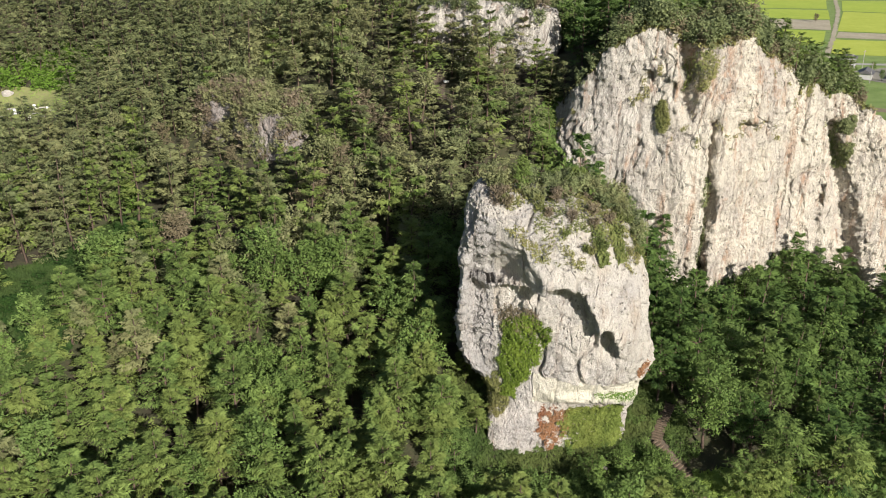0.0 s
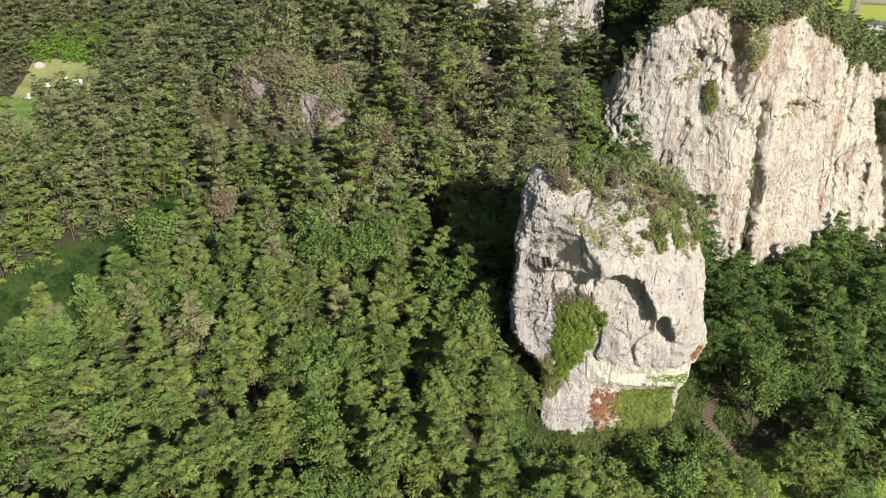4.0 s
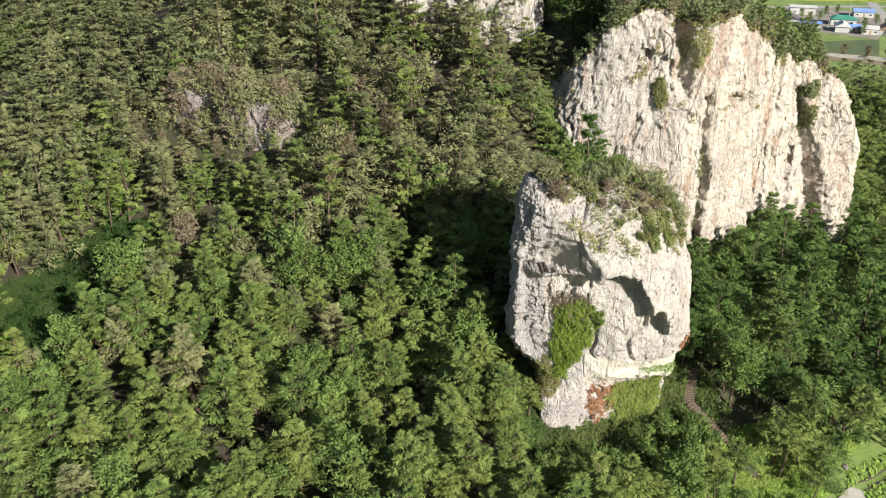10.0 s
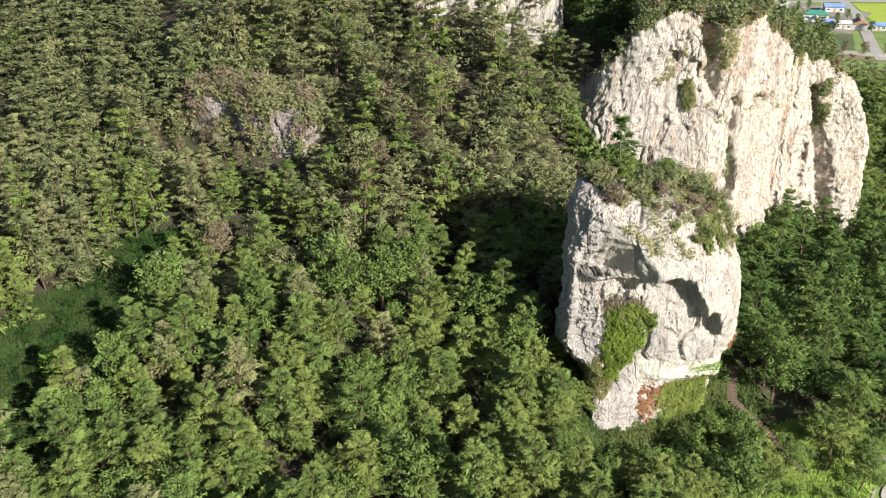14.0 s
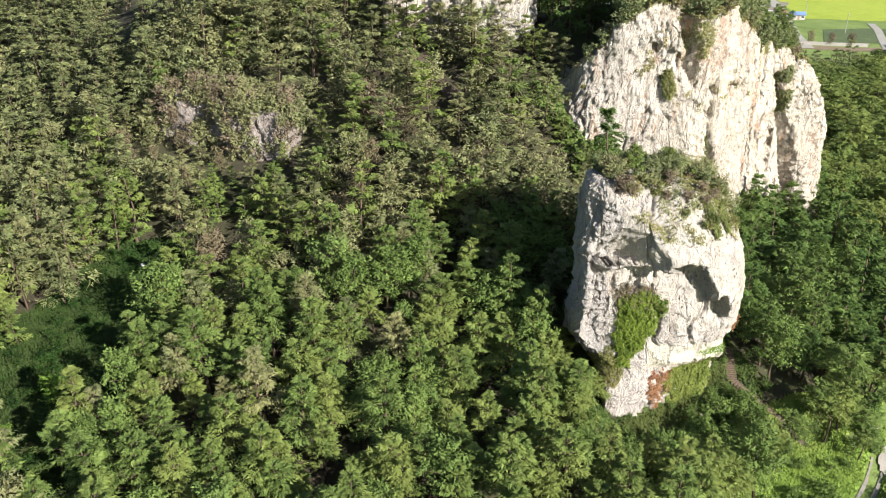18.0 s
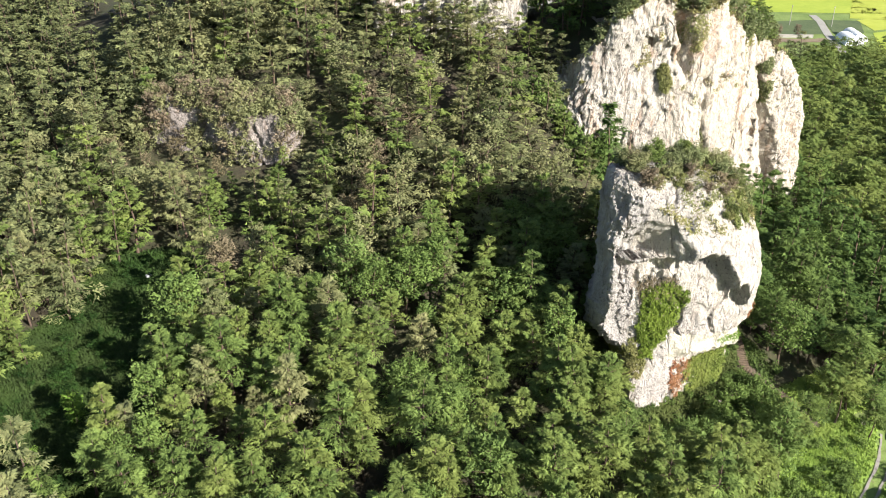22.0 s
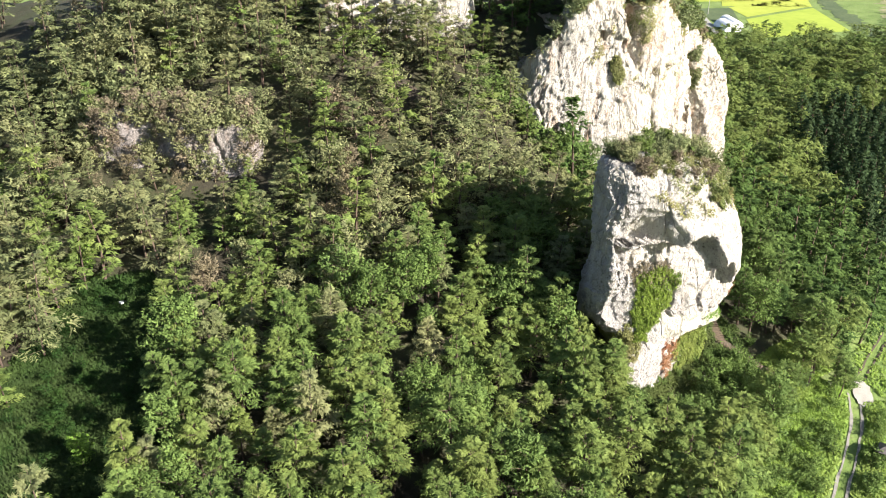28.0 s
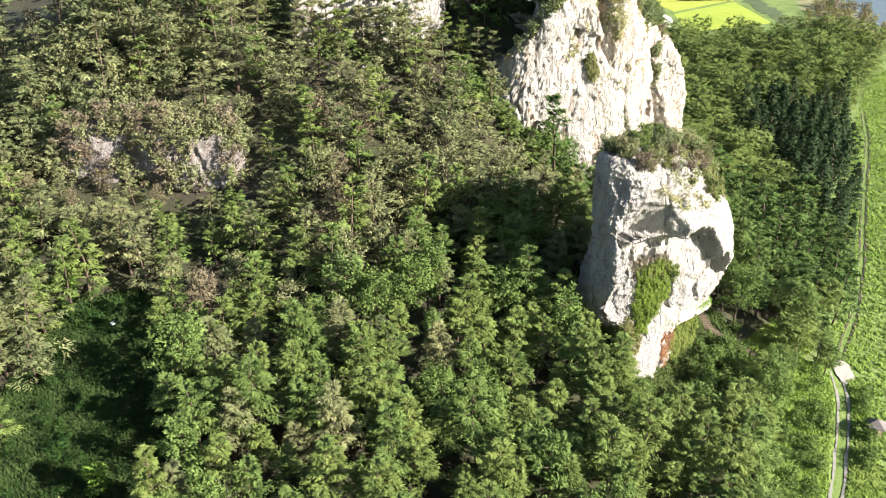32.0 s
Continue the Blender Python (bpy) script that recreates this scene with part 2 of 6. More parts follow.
M_DIRT = simple("bare_earth", (0.15, 0.11, 0.07), (0.22, 0.17, 0.12), 0.4, 0.95)
M_PATH = simple("trodden_earth", (0.06, 0.046, 0.034), (0.105, 0.082, 0.06), 0.6, 0.95)
M_RICE = simple("ripening_rice", (0.25, 0.325, 0.03), (0.32, 0.385, 0.045), 0.05, 0.8)
M_RICE_B = simple("yellow_rice", (0.30, 0.35, 0.035), (0.37, 0.41, 0.06), 0.05, 0.8)
M_FALLOW = simple("fallow_earth", (0.27, 0.235, 0.165), (0.36, 0.315, 0.235), 0.08, 0.95)
M_CROP = simple("dark_crop", (0.05, 0.08, 0.03), (0.09, 0.12, 0.045), 0.12, 0.9)
M_CONCRETE = simple("concrete", (0.26, 0.25, 0.23), (0.33, 0.32, 0.30), 0.3, 0.9)
M_PLASTER = simple("white_plaster", (0.34, 0.335, 0.33), (0.42, 0.415, 0.41), 0.4, 0.85)
M_TILE_DARK = simple("dark_roof_tiles", (0.07, 0.07, 0.08), (0.12, 0.11, 0.11), 0.5, 0.6)
M_TILE_BROWN = simple("brown_roof_tiles", (0.20, 0.12, 0.09), (0.28, 0.17, 0.12), 0.5, 0.7)
M_ROOF_GREEN = simple("green_sheet_roof", (0.04, 0.18, 0.13), (0.06, 0.23, 0.17), 0.3, 0.45)
M_ROOF_BLUE = simple("blue_sheet_roof", (0.13, 0.22, 0.50), (0.20, 0.30, 0.60), 0.3, 0.45)
M_ROOF_PALE = simple("pale_sheet_roof", (0.42, 0.42, 0.42), (0.50, 0.50, 0.50), 0.3, 0.5)
M_GLASS_DARK = simple("dark_window_glass", (0.03, 0.035, 0.04), (0.05, 0.055, 0.06), 0.5, 0.15, relief=0)
M_FILM = simple("plastic_film", (0.72, 0.74, 0.76), (0.82, 0.84, 0.86), 0.5, 0.4)
M_TIMBER = simple("weathered_timber", (0.20, 0.14, 0.10), (0.32, 0.24, 0.17), 2.0, 0.85)
# weathered log brown, darkened further to stand for tree shade on the stair
M_LOG = simple("weathered_logs_shade_tone", (0.085, 0.060, 0.042), (0.15, 0.11, 0.075), 2.0, 0.9)
M_SHINGLE = simple("grey_brown_shingles", (0.10, 0.088, 0.09), (0.19, 0.165, 0.16), 1.5, 0.85)
M_WHITE = simple("white_paint", (0.72, 0.72, 0.70), (0.82, 0.82, 0.80), 1.0, 0.6)
M_PIPE = simple("turquoise_net", (0.10, 0.42, 0.33), (0.16, 0.50, 0.40), 1.0, 0.6)


def ground_material():
    m, t, p = tree_of("ground_cover")
    v = place(t)
    z = node(t, "ShaderNodeSeparateXYZ", {0: v}).outputs["Z"]
    n1, n2 = noise_at(t, v, 0.12, 5), noise_at(t, v, 1.4, 4, 0.7)
    litter = mix(t, band(t, n1, 0.4, 0.65), (0.035, 0.030, 0.018), (0.045, 0.055, 0.018))
    litter = mix(t, band(t, n2, 0.5, 0.75), litter, (0.07, 0.052, 0.03))
    grass = mix(t, band(t, n1, 0.35, 0.65), (0.115, 0.18, 0.035), (0.18, 0.25, 0.065))
    grass = mix(t, band(t, n2, 0.55, 0.75), grass, (0.13, 0.12, 0.055))
    low = band(t, node(t, "ShaderNodeMath", {0: z, 1: node(t, "ShaderNodeMath", {0: n1, 1: 5.0}, operation="MULTIPLY").outputs[0]}, operation="ADD").outputs[0], 6.5, 4.5)
    t.links.new(mix(t, low, litter, grass), p.inputs["Base Color"])
    p.inputs["Roughness"].default_value = 0.95
    bump(t, p, n2, 0.8, 0.3)
    return m


def water_material():
    m, t, p = tree_of("river_water")
    p.inputs["Base Color"].default_value = (0.10, 0.12, 0.13, 1)
    p.inputs["Roughness"].default_value = 0.08
    bump(t, p, noise_at(t, place(t), 0.6, 4), 0.25, 0.15)
    return m


M_GROUND, M_WATER = ground_material(), water_material()


# ---- geometry helpers ----


def mesh_of(name, verts, faces, material, smooth=False):
    """A mesh from vertex and face arrays (all faces with the same number of corners)."""
    me = bpy.data.meshes.new(name)
    verts, faces = np.asarray(verts, np.float32), np.asarray(faces, np.int32)
    k = faces.shape[1]
    me.vertices.add(len(verts))
    me.vertices.foreach_set("co", verts.ravel())
    me.loops.add(faces.size)
    me.loops.foreach_set("vertex_index", faces.ravel())
    me.polygons.add(len(faces))
    me.polygons.foreach_set("loop_start", np.arange(0, faces.size, k, dtype=np.int32))
    me.polygons.foreach_set("loop_total", np.full(len(faces), k, np.int32))
    if smooth:
        me.polygons.foreach_set("use_smooth", np.ones(len(faces), bool))
    me.update(calc_edges=True)
    me.materials.append(material)
    return me


def part(name, bm, material, parent, label="", smooth=False):
    """A bmesh as one mesh object under a thing or a part."""
    me = bpy.data.meshes.new(name)
    if smooth:
        for f in bm.faces:
            f.smooth = True
    bm.to_mesh(me)
    bm.free()
    me.materials.append(material)
    ob = new(name, me)
    ob.parent = parent
    return tagged(ob, label)


def part_mesh(name, me, parent, label=""):
    ob = new(name, me)
    ob.parent = parent
    return tagged(ob, label)


def thing(name, m, label, category, group="", kind=""):
    ob = new(name)
    ob.matrix_basis = m
    return tagged(ob, label, category, group, kind)


def box(x0, y0, z0, x1, y1, z1, bevel=0.0, bm=None):
    bm = bm or bmesh.new()
    made = bmesh.ops.create_cube(bm, size=1, matrix=Matrix.LocRotScale(((x0 + x1) / 2, (y0 + y1) / 2, (z0 + z1) / 2), None, (x1 - x0, y1 - y0, z1 - z0)))
    if bevel:
        edges = {e for v in made["verts"] for e in v.link_edges}
        bmesh.ops.bevel(bm, geom=list(edges), offset=bevel, segments=1, affect="EDGES")
    return bm


def bar(a, b, r0, r1, sides=6, bm=None):
    """A tapered rod from a to b."""
    bm = bm or bmesh.new()
    a, b = Vector(a), Vector(b)
    m = Matrix.Translation((a + b) / 2) @ (b - a).to_track_quat("Z", "Y").to_matrix().to_4x4()
    bmesh.ops.create_cone(bm, cap_ends=True, segments=sides, radius1=r0, radius2=r1, depth=(b - a).length, matrix=m)
    return bm


def lattice(ix, iy, iz, seed):
    h = (ix * 374761393 + iy * 668265263 + iz * 2147483647 + seed * 1274126177) & 0xFFFFFFFF
    h = ((h ^ (h >> 13)) * 1274126177) & 0xFFFFFFFF
    return ((h ^ (h >> 16)) & 0xFFFF) / 32767.5 - 1


def value_noise(p, seed=0):
    i = np.floor(p).astype(np.int64)
    f = p - i
    f = f * f * (3 - 2 * f)
    out = 0
    for dx in (0, 1):
        for dy in (0, 1):
            for dz in (0, 1):
                w = (f[..., 0] if dx else 1 - f[..., 0]) * (f[..., 1] if dy else 1 - f[..., 1]) * (f[..., 2] if dz else 1 - f[..., 2])
                out = out + w * lattice(i[..., 0] + dx, i[..., 1] + dy, i[..., 2] + dz, seed)
    return out


def fbm(p, scale, octaves=4, seed=0, gain=0.5):
    out, a, s = 0, 1.0, np.asarray(scale, float)
    for k in range(octaves):
        out = out + a * value_noise(p * s + 17.3 * k, seed + k)
        a, s = a * gain, s * 2.03
    return out


def step(x, lo, hi):
    t = np.clip((x - lo) / (hi - lo), 0, 1)
    return t * t * (3 - 2 * t)


def facets(p, scale, seed):
    """Chipped rock: every cell of a jittered lattice is a flat face of its own tilt."""
    q = p * np.array(scale)
    i = np.floor(q).astype(np.int64)
    best, out = np.full(q.shape[:-1], 9.0), np.zeros(q.shape[:-1])
    for dx in (-1, 0, 1):
        for dy in (-1, 0, 1):
            for dz in (-1, 0, 1):
                c = [i[..., 0] + dx, i[..., 1] + dy, i[..., 2] + dz]
                off = q - np.stack([c[k] + 0.5 + 0.42 * lattice(*c, seed + 101 * k) for k in range(3)], -1)
                dist = (off ** 2).sum(-1)
                tilt = np.stack([lattice(*c, seed + 500 + 77 * k) for k in range(3)], -1)
                near = dist < best
                best = np.where(near, dist, best)
                out = np.where(near, 0.75 * (tilt * off).sum(-1) + 0.3 * lattice(*c, seed + 900), out)
    return out


# ---- the lie of the land ----
# hills and hollows by their spread in metres: x, y, rise
HILLS = {
    70: [(-200, 300, 38.5), (-100, 280, 34.1), (0, 280, 10.6), (-150, 200, -3.8), (-160, 110, 25.0)],
    45: [(-70, 200, 5.2), (0, 220, 32.0), (-60, 140, 10.1), (-90, 100, -4.8)],
    28: [(-110, 225, -13.9), (-25, 170, 33.3), (10, 170, -10.7), (40, 160, 30.8), (65, 158, 15.5), (-40, 110, 4.5), (0, 110, -8.7), (30, 120, 42.7), (60, 128, -9.9), (10, 140, 3.9), (-45, 170, -17.7), (85, 150, -5.6), (35, 95, -12.7), (-10, 85, 7.2)],
    16: [(30, 126, -16.8), (48, 124, -10.0), (10, 118, -5.5), (-35, 150, -6.7), (15, 150, -2.8)],
    9: [(16, 92, -2.4), (26, 97, -2.0), (50, 134, -7.0), (59, 139.5, -9.0), (70, 143, -7.0), (40, 126, -4.5), (82, 143, -3.0)],
}


def land(x, y):
    x, y = np.asarray(x, float), np.asarray(y, float)
    g = -5.0
    for s, hills in HILLS.items():
        for hx, hy, a in hills:
            g = g + a * np.exp(-((x - hx) ** 2 + (y - hy) ** 2) / (2 * s * s))
    p = np.stack([x, y, 0 * x], -1)
    g = g + step(g, -1, 6) * (1.1 * fbm(p, 0.06, 3, 5) + 0.35 * fbm(p, 0.3, 2, 9))
    return 1 + 2 * np.logaddexp(0, g / 2)


def land1(x, y):
    return float(land(np.array([x]), np.array([y]))[0])


def grid_mesh(name, xs, ys, material, lift=0.0, smooth=True):
    gx, gy = np.meshgrid(xs, ys)
    v = np.stack([gx, gy, land(gx, gy) + lift], -1).reshape(-1, 3)
    n, m = len(xs), len(ys)
    i = (np.arange(m - 1)[:, None] * n + np.arange(n - 1)).ravel()
    return mesh_of(name, v, np.stack([i, i + 1, i + n + 1, i + n], -1), material, smooth)


xs = np.concatenate([-np.geomspace(4000, 230, 16), np.arange(-220, 340, 2.5), np.geomspace(350, 4000, 14)])
ys = np.concatenate([-np.geomspace(3000, 60, 14), np.arange(-50, 330, 2.5), np.geomspace(340, 4500, 22)])
ground = new("ground", grid_mesh("ground", xs, ys, M_GROUND))
tagged(ground, "hillside and river plain with leaf litter and grass", "ground", kind="structure")


def patch(name, corners, material, label, category, cells=8, lift=0.06, kind="structure"):
    """A four-cornered patch of ground, draped on the land."""
    a, b, c, d = [np.array(p, float) for p in corners]
    u, v = np.meshgrid(np.linspace(0, 1, cells + 1), np.linspace(0, 1, cells + 1))
    u, v = u[..., None], v[..., None]
    p = (a * (1 - u) + b * u) * (1 - v) + (d * (1 - u) + c * u) * v
    z = land(p[..., 0], p[..., 1]) + lift
    n = cells + 1
    i = (np.arange(cells)[:, None] * n + np.arange(cells)).ravel()
    me = mesh_of(name, np.concatenate([p, z[..., None]], -1).reshape(-1, 3), np.stack([i, i + 1, i + n + 1, i + n], -1), material)
    return tagged(new(name, me), label, category, kind=kind)


def strip(name, points, width, material, label, category, lift=0.07, ragged=0.0, kind="structure"):
    """A path, road or bank along a line, draped on the land."""
    pts = np.array(points, float)
    seg = np.r_[0, np.cumsum(np.hypot(*np.diff(pts, axis=0).T))]
    s = np.linspace(0, seg[-1], max(8, int(seg[-1] / 1.2)))
    c = np.stack([np.interp(s, seg, pts[:, 0]), np.interp(s, seg, pts[:, 1])], -1)
    for _ in range(3):
        c[1:-1] = (c[:-2] + 2 * c[1:-1] + c[2:]) / 4
    d = np.gradient(c, axis=0)
    d /= np.linalg.norm(d, axis=1)[:, None]
    side = np.stack([d[:, 1], -d[:, 0]], -1)
    cols = []
    for k, w in enumerate(np.linspace(-0.5, 0.5, 5)):
        off = w * width + (ragged * fbm(np.stack([s * 0.5, s * 0 + k, s * 0], -1), 1.0, 3, 21 + k) if k in (0, 4) else 0)
        cols.append(c + side * np.reshape(off, (-1, 1)) * np.ones((len(s), 1)))
    p = np.stack(cols, 1)
    v = np.concatenate([p, (land(p[..., 0], p[..., 1]) + lift)[..., None]], -1).reshape(-1, 3)
    i = (np.arange(len(s) - 1)[:, None] * 5 + np.arange(4)).ravel()
    me = mesh_of(name, v, np.stack([i, i + 1, i + 6, i + 5], -1), material)
    return tagged(new(name, me), label, category, kind=kind)


# ---- rocks ----
def shell(name, p, material, rough=1.0, seed=1, ribs=1.0, zones=None, names=()):
    """A rock from rings of points p[level, round], roughened along its normals and closed on top."""
    nv, nu, _ = p.shape
    du = np.roll(p, -1, 1) - np.roll(p, 1, 1)
    dv = np.gradient(p, axis=0)
    n = np.cross(du, dv)
    n /= np.linalg.norm(n, axis=-1)[..., None] + 1e-9
    up = np.array([1, 1, 0.22])
    warp = p + 1.6 * np.stack([fbm(p, 0.22, 2, seed + 11), fbm(p, 0.22, 2, seed + 12), fbm(p, 0.22, 2, seed + 13)], -1)
    big = fbm(warp, 0.11, 3, seed)
    rib = 1 - np.abs(fbm(warp * up, 0.30, 3, seed + 20))
    crack = np.abs(fbm(warp * up, 0.13, 3, seed + 60))
    split = np.abs(fbm(warp * np.array([1, 1, 0.2]), 0.36, 2, seed + 65))
    steps = p[..., 2] * 0.5 + 1.6 * fbm(warp, 0.2, 3, seed + 90)
    ledge = np.abs(steps - np.floor(steps) - 0.5) * 2
    rugged = step(fbm(p, 0.10, 2, seed + 97), -0.5, 0.5)
    # chipped faces at three sizes
    chips = 0.46 * facets(p + 0.35 * (warp - p), (0.33, 0.33, 0.27), seed + 30) + (0.27 + 0.25 * rugged) * facets(p + 0.12 * (warp - p), (0.95, 0.95, 0.6), seed + 31) + (0.16 + 0.17 * rugged) * facets(p, (2.2, 2.2, 1.5), seed + 32)
    pits = np.maximum(fbm(p * np.array([1, 1, 0.6]), 1.3, 2, seed + 80) - 0.55, 0)
    d = chips - 0.9 * rugged * pits - 0.5 * rugged * np.exp(-(split / 0.04) ** 2) + 0.8 * big + 0.3 * ribs * (rib - 0.6) + 0.3 * (ledge ** 3 - 0.25) - 1.0 * ribs * np.exp(-(crack / 0.035) ** 2)
    p = p + n * (d * rough)[..., None]
    i = (np.arange(nv - 1)[:, None] * nu + np.arange(nu)).ravel()
    j = (np.arange(nv - 1)[:, None] * nu + (np.arange(nu) + 1) % nu).ravel()
    k = np.arange(nu)
    last = (nv - 1) * nu
    tris = np.concatenate([np.stack([i, j, j + nu], -1), np.stack([i, j + nu, i + nu], -1), np.stack([last + k, last + (k + 1) % nu, np.full(nu, nv * nu)], -1)])
    v = np.concatenate([p.reshape(-1, 3), p[-1].mean(0)[None]])
    if zones is None:
        return new(name, mesh_of(name, v, tris, material)), p, n
    # the rock in the masses that its cracks and ledges divide it into
    ob = new(name)
    which = zones(v)[tris[:, 0]]
    for k, (piece, words, *own) in enumerate(names):
        f = tris[which == k]
        if len(f):
            used, back = np.unique(f, return_inverse=True)
            part_mesh(piece, mesh_of(piece, v[used], back.reshape(-1, 3), own[0] if own else material), ob, words)
    return ob, p, n


# the pinnacle: height, middle x and y, half width, half depth, turn in degrees
LEVELS = np.array([
    (0, 15.4, 99.8, 10.2, 2.6, 0), (6, 15.4, 99.8, 9.8, 2.5, 0), (11, 15.4, 99.8, 9.6, 2.5, 0), (14.5, 15.7, 100.4, 9.5, 3.4, 0),
    (16.5, 16.0, 101.6, 9.6, 5.4, 0), (18.6, 15.8, 102.2, 10.6, 6.8, 0), (20.4, 15.2, 102.0, 11.9, 7.4, 0), (22, 14.8, 101.6, 12.5, 7.6, 0), (25, 14.3, 100.3, 12.2, 8.0, 0),
    (28, 14.0, 99.4, 11.8, 8.2, 0), (32, 14.0, 99.6, 11.6, 7.4, 0), (36, 13.5, 100.2, 11.0, 6.4, 0), (40, 13.2, 101.0, 10.1, 5.6, 0),
    (42.2, 12.8, 101.6, 9.6, 4.6, 0), (43.6, 12.6, 102.2, 8.8, 3.2, 0), (44.3, 12.5, 102.6, 4.6, 1.4, 0)])


def pinnacle_surface():
    nv, nu = 300, 500
    z = np.interp(np.linspace(0, 1, nv), np.linspace(0, 1, 60), np.interp(np.linspace(0, 1, 60), [0, 0.93, 1], [2, 43.0, 44.3]))
    lv = [np.interp(z, LEVELS[:, 0], LEVELS[:, k]) for k in range(1, 6)]
    for a in lv:
        for _ in range(10):
            a[1:-1] = (a[:-2] + 2 * a[1:-1] + a[2:]) / 4
    cx, cy, a, b, turn = [q[:, None] for q in lv]
    th = np.linspace(0, 2 * np.pi, nu, endpoint=False)[None]
    c, s = np.cos(th), np.sin(th)
    ex = a * np.sign(c) * np.abs(c) ** 0.78
    ey = b * np.sign(s) * np.abs(s) ** 0.78
    r = np.radians(turn)
    x = cx + ex * np.cos(r) - ey * np.sin(r)
    y = cy + ex * np.sin(r) + ey * np.cos(r)
    # the column rounds off to the back
    y = y + 0.2 * step(-c, 0.62, 1.0) * step(z[:, None], 14, 20)
    zz = z[:, None] + 0 * x
    # the foot wall is bent: it juts out at one end and falls back in the middle
    y = y + np.interp(x, [5.5, 11, 16, 20, 25], [-3.2, -1.3, -0.1, 0.4, 0.2]) * (1 - step(zz, 13.5, 17.5))
    front = step(-s, 0.1, 0.6)
    wob = 0.35 * fbm(np.stack([x, y, zz], -1), 0.5, 3, 55)
    # the rough slab below the crest, furthest back beside the column
    low = np.interp(x, [1, 3, 6.5, 10, 13, 17, 21, 25.5], [103, 100.6, 99.0, 97.2, 95.9, 94.8, 94.2, 95.0]) + 0.07 * np.clip(zz - 26, -8, 8)
    # above the crest the hollow's wall leans out again
    over = np.clip(zz - 33.3 - 1.2 * wob, 0, 10)
    lean = 101.2 - 0.60 * np.clip(x - 6.2, 0, 7.4) - 0.74 * over + 0.6 * np.clip(5.2 - x, 0, 4)
    back = np.where((over > 0) & (x < 13.5), np.maximum(lean, low - 2.6), low)
    # the brow's lower edge arches twice over small caves
    edge_z = np.interp(x, [11, 11.6, 13, 15, 17, 18.3, 18.8, 19.3, 20.4, 21.3, 21.8, 23, 27], [35.0, 34.2, 34.0, 34.1, 33.0, 30.4, 28.6, 29.2, 28.6, 26.4, 24.6, 23.8, 22.6]) + 0.6 * wob
    below = np.clip(edge_z - zz, 0, 50)
    cave = 0.9 * np.exp(-((below - 1.2) / 1.3) ** 2) * (step(x, 11.9, 12.9) * (1 - step(x, 17.7, 18.5)) + step(x, 19.3, 20.0) * (1 - step(x, 21.4, 22.0)))
    nose = 12.6 - 0.62 * np.maximum(zz - 33.6, 0) + 0.9 * wob
    brow = step(zz - edge_z, -0.3, 0.6) * step((x - nose) / (0.5 + 1.2 * step(zz, 36.5, 40)), -1, 1)
    brow = np.maximum(brow, step(zz + 0.2 * x, 42.6, 44.0))
    # the face falls back gently from the brow's edge
    away = 1.15 * np.clip(nose - x, 0, 9)
    fall = np.minimum(np.clip(back - y, 0, 20), np.where((over > 0) & (x < nose), 0.6 + away, 0.8 + 1.7 * below)) + cave
    y = y + front * (1 - brow) * step(zz, 15.6, 17.6) * fall
    # the lip over the undercut wall stands out
    y = y - front * 1.1 * np.exp(-((zz - 17.9 + 0.10 * (x - 16)) / 0.9) ** 2) * step(x, 12, 15)
    # the crown falls away to one side, and a spike stands at the other
    zz = zz - 0.15 * (x - 8) * step(zz, 33, 44) + 0.7 * np.exp(-((x - 4.6) / 1.2) ** 2) * step(zz, 38, 44)
    return np.stack([x, y, zz], -1)


def pinnacle_zones(v):
    x, z = v[:, 0], v[:, 2]
    return np.select([z < 16.9, (z < 20.6 - 0.12 * (x - 16)) & (x > 11.5), z > 41.8 - 0.2 * (x - 6), x < 6.4, z > np.interp(x, [6, 11, 18.5, 21.8, 27], [41, 35, 28.6, 24.6, 22.6])], [0, 5, 1, 2, 3], 4)


pin_raw = pinnacle_surface()
# the brow and the lip are smooth, the hollow and the foot wall rough
pin_rough = np.array([0.7, 0.75, 0.9, 0.5, 0.7, 0.36])[pinnacle_zones(pin_raw.reshape(-1, 3))].reshape(pin_raw.shape[:2])
pin_rough = np.where(np.abs(pin_raw[..., 2] - 18.0) < 1.0, 0.34, pin_rough)
pin_rough = np.where((pin_raw[..., 2] > 33) & (pin_raw[..., 2] < 41) & (pin_raw[..., 0] > 6) & (pin_raw[..., 0] < 13 - 0.6 * (pin_raw[..., 2] - 33)), 0.3, pin_rough)
for _ in range(6):
    pin_rough = (np.roll(pin_rough, 1, 1) + np.roll(pin_rough, -1, 1) + 2 * pin_rough) / 4
    pin_rough[1:-1] = (pin_rough[:-2] + pin_rough[2:] + 2 * pin_rough[1:-1]) / 4
pinnacle, pin_p, pin_n = shell("rock_pinnacle", pin_raw, M_ROCK, pin_rough, 3, 1.0, pinnacle_zones,
                               [("undercut_wall", "cream undercut foot wall"), ("crown", "weathered rock crown"), ("column", "grey fluted column", M_COLUMN), ("brow", "smooth overhanging brow"), ("hollow_face", "rough hollowed face"), ("lip", "smooth pale cream lip over the undercut", M_LIP)])
tagged(pinnacle, "free-standing cream limestone pinnacle with a hollowed face", "rock")


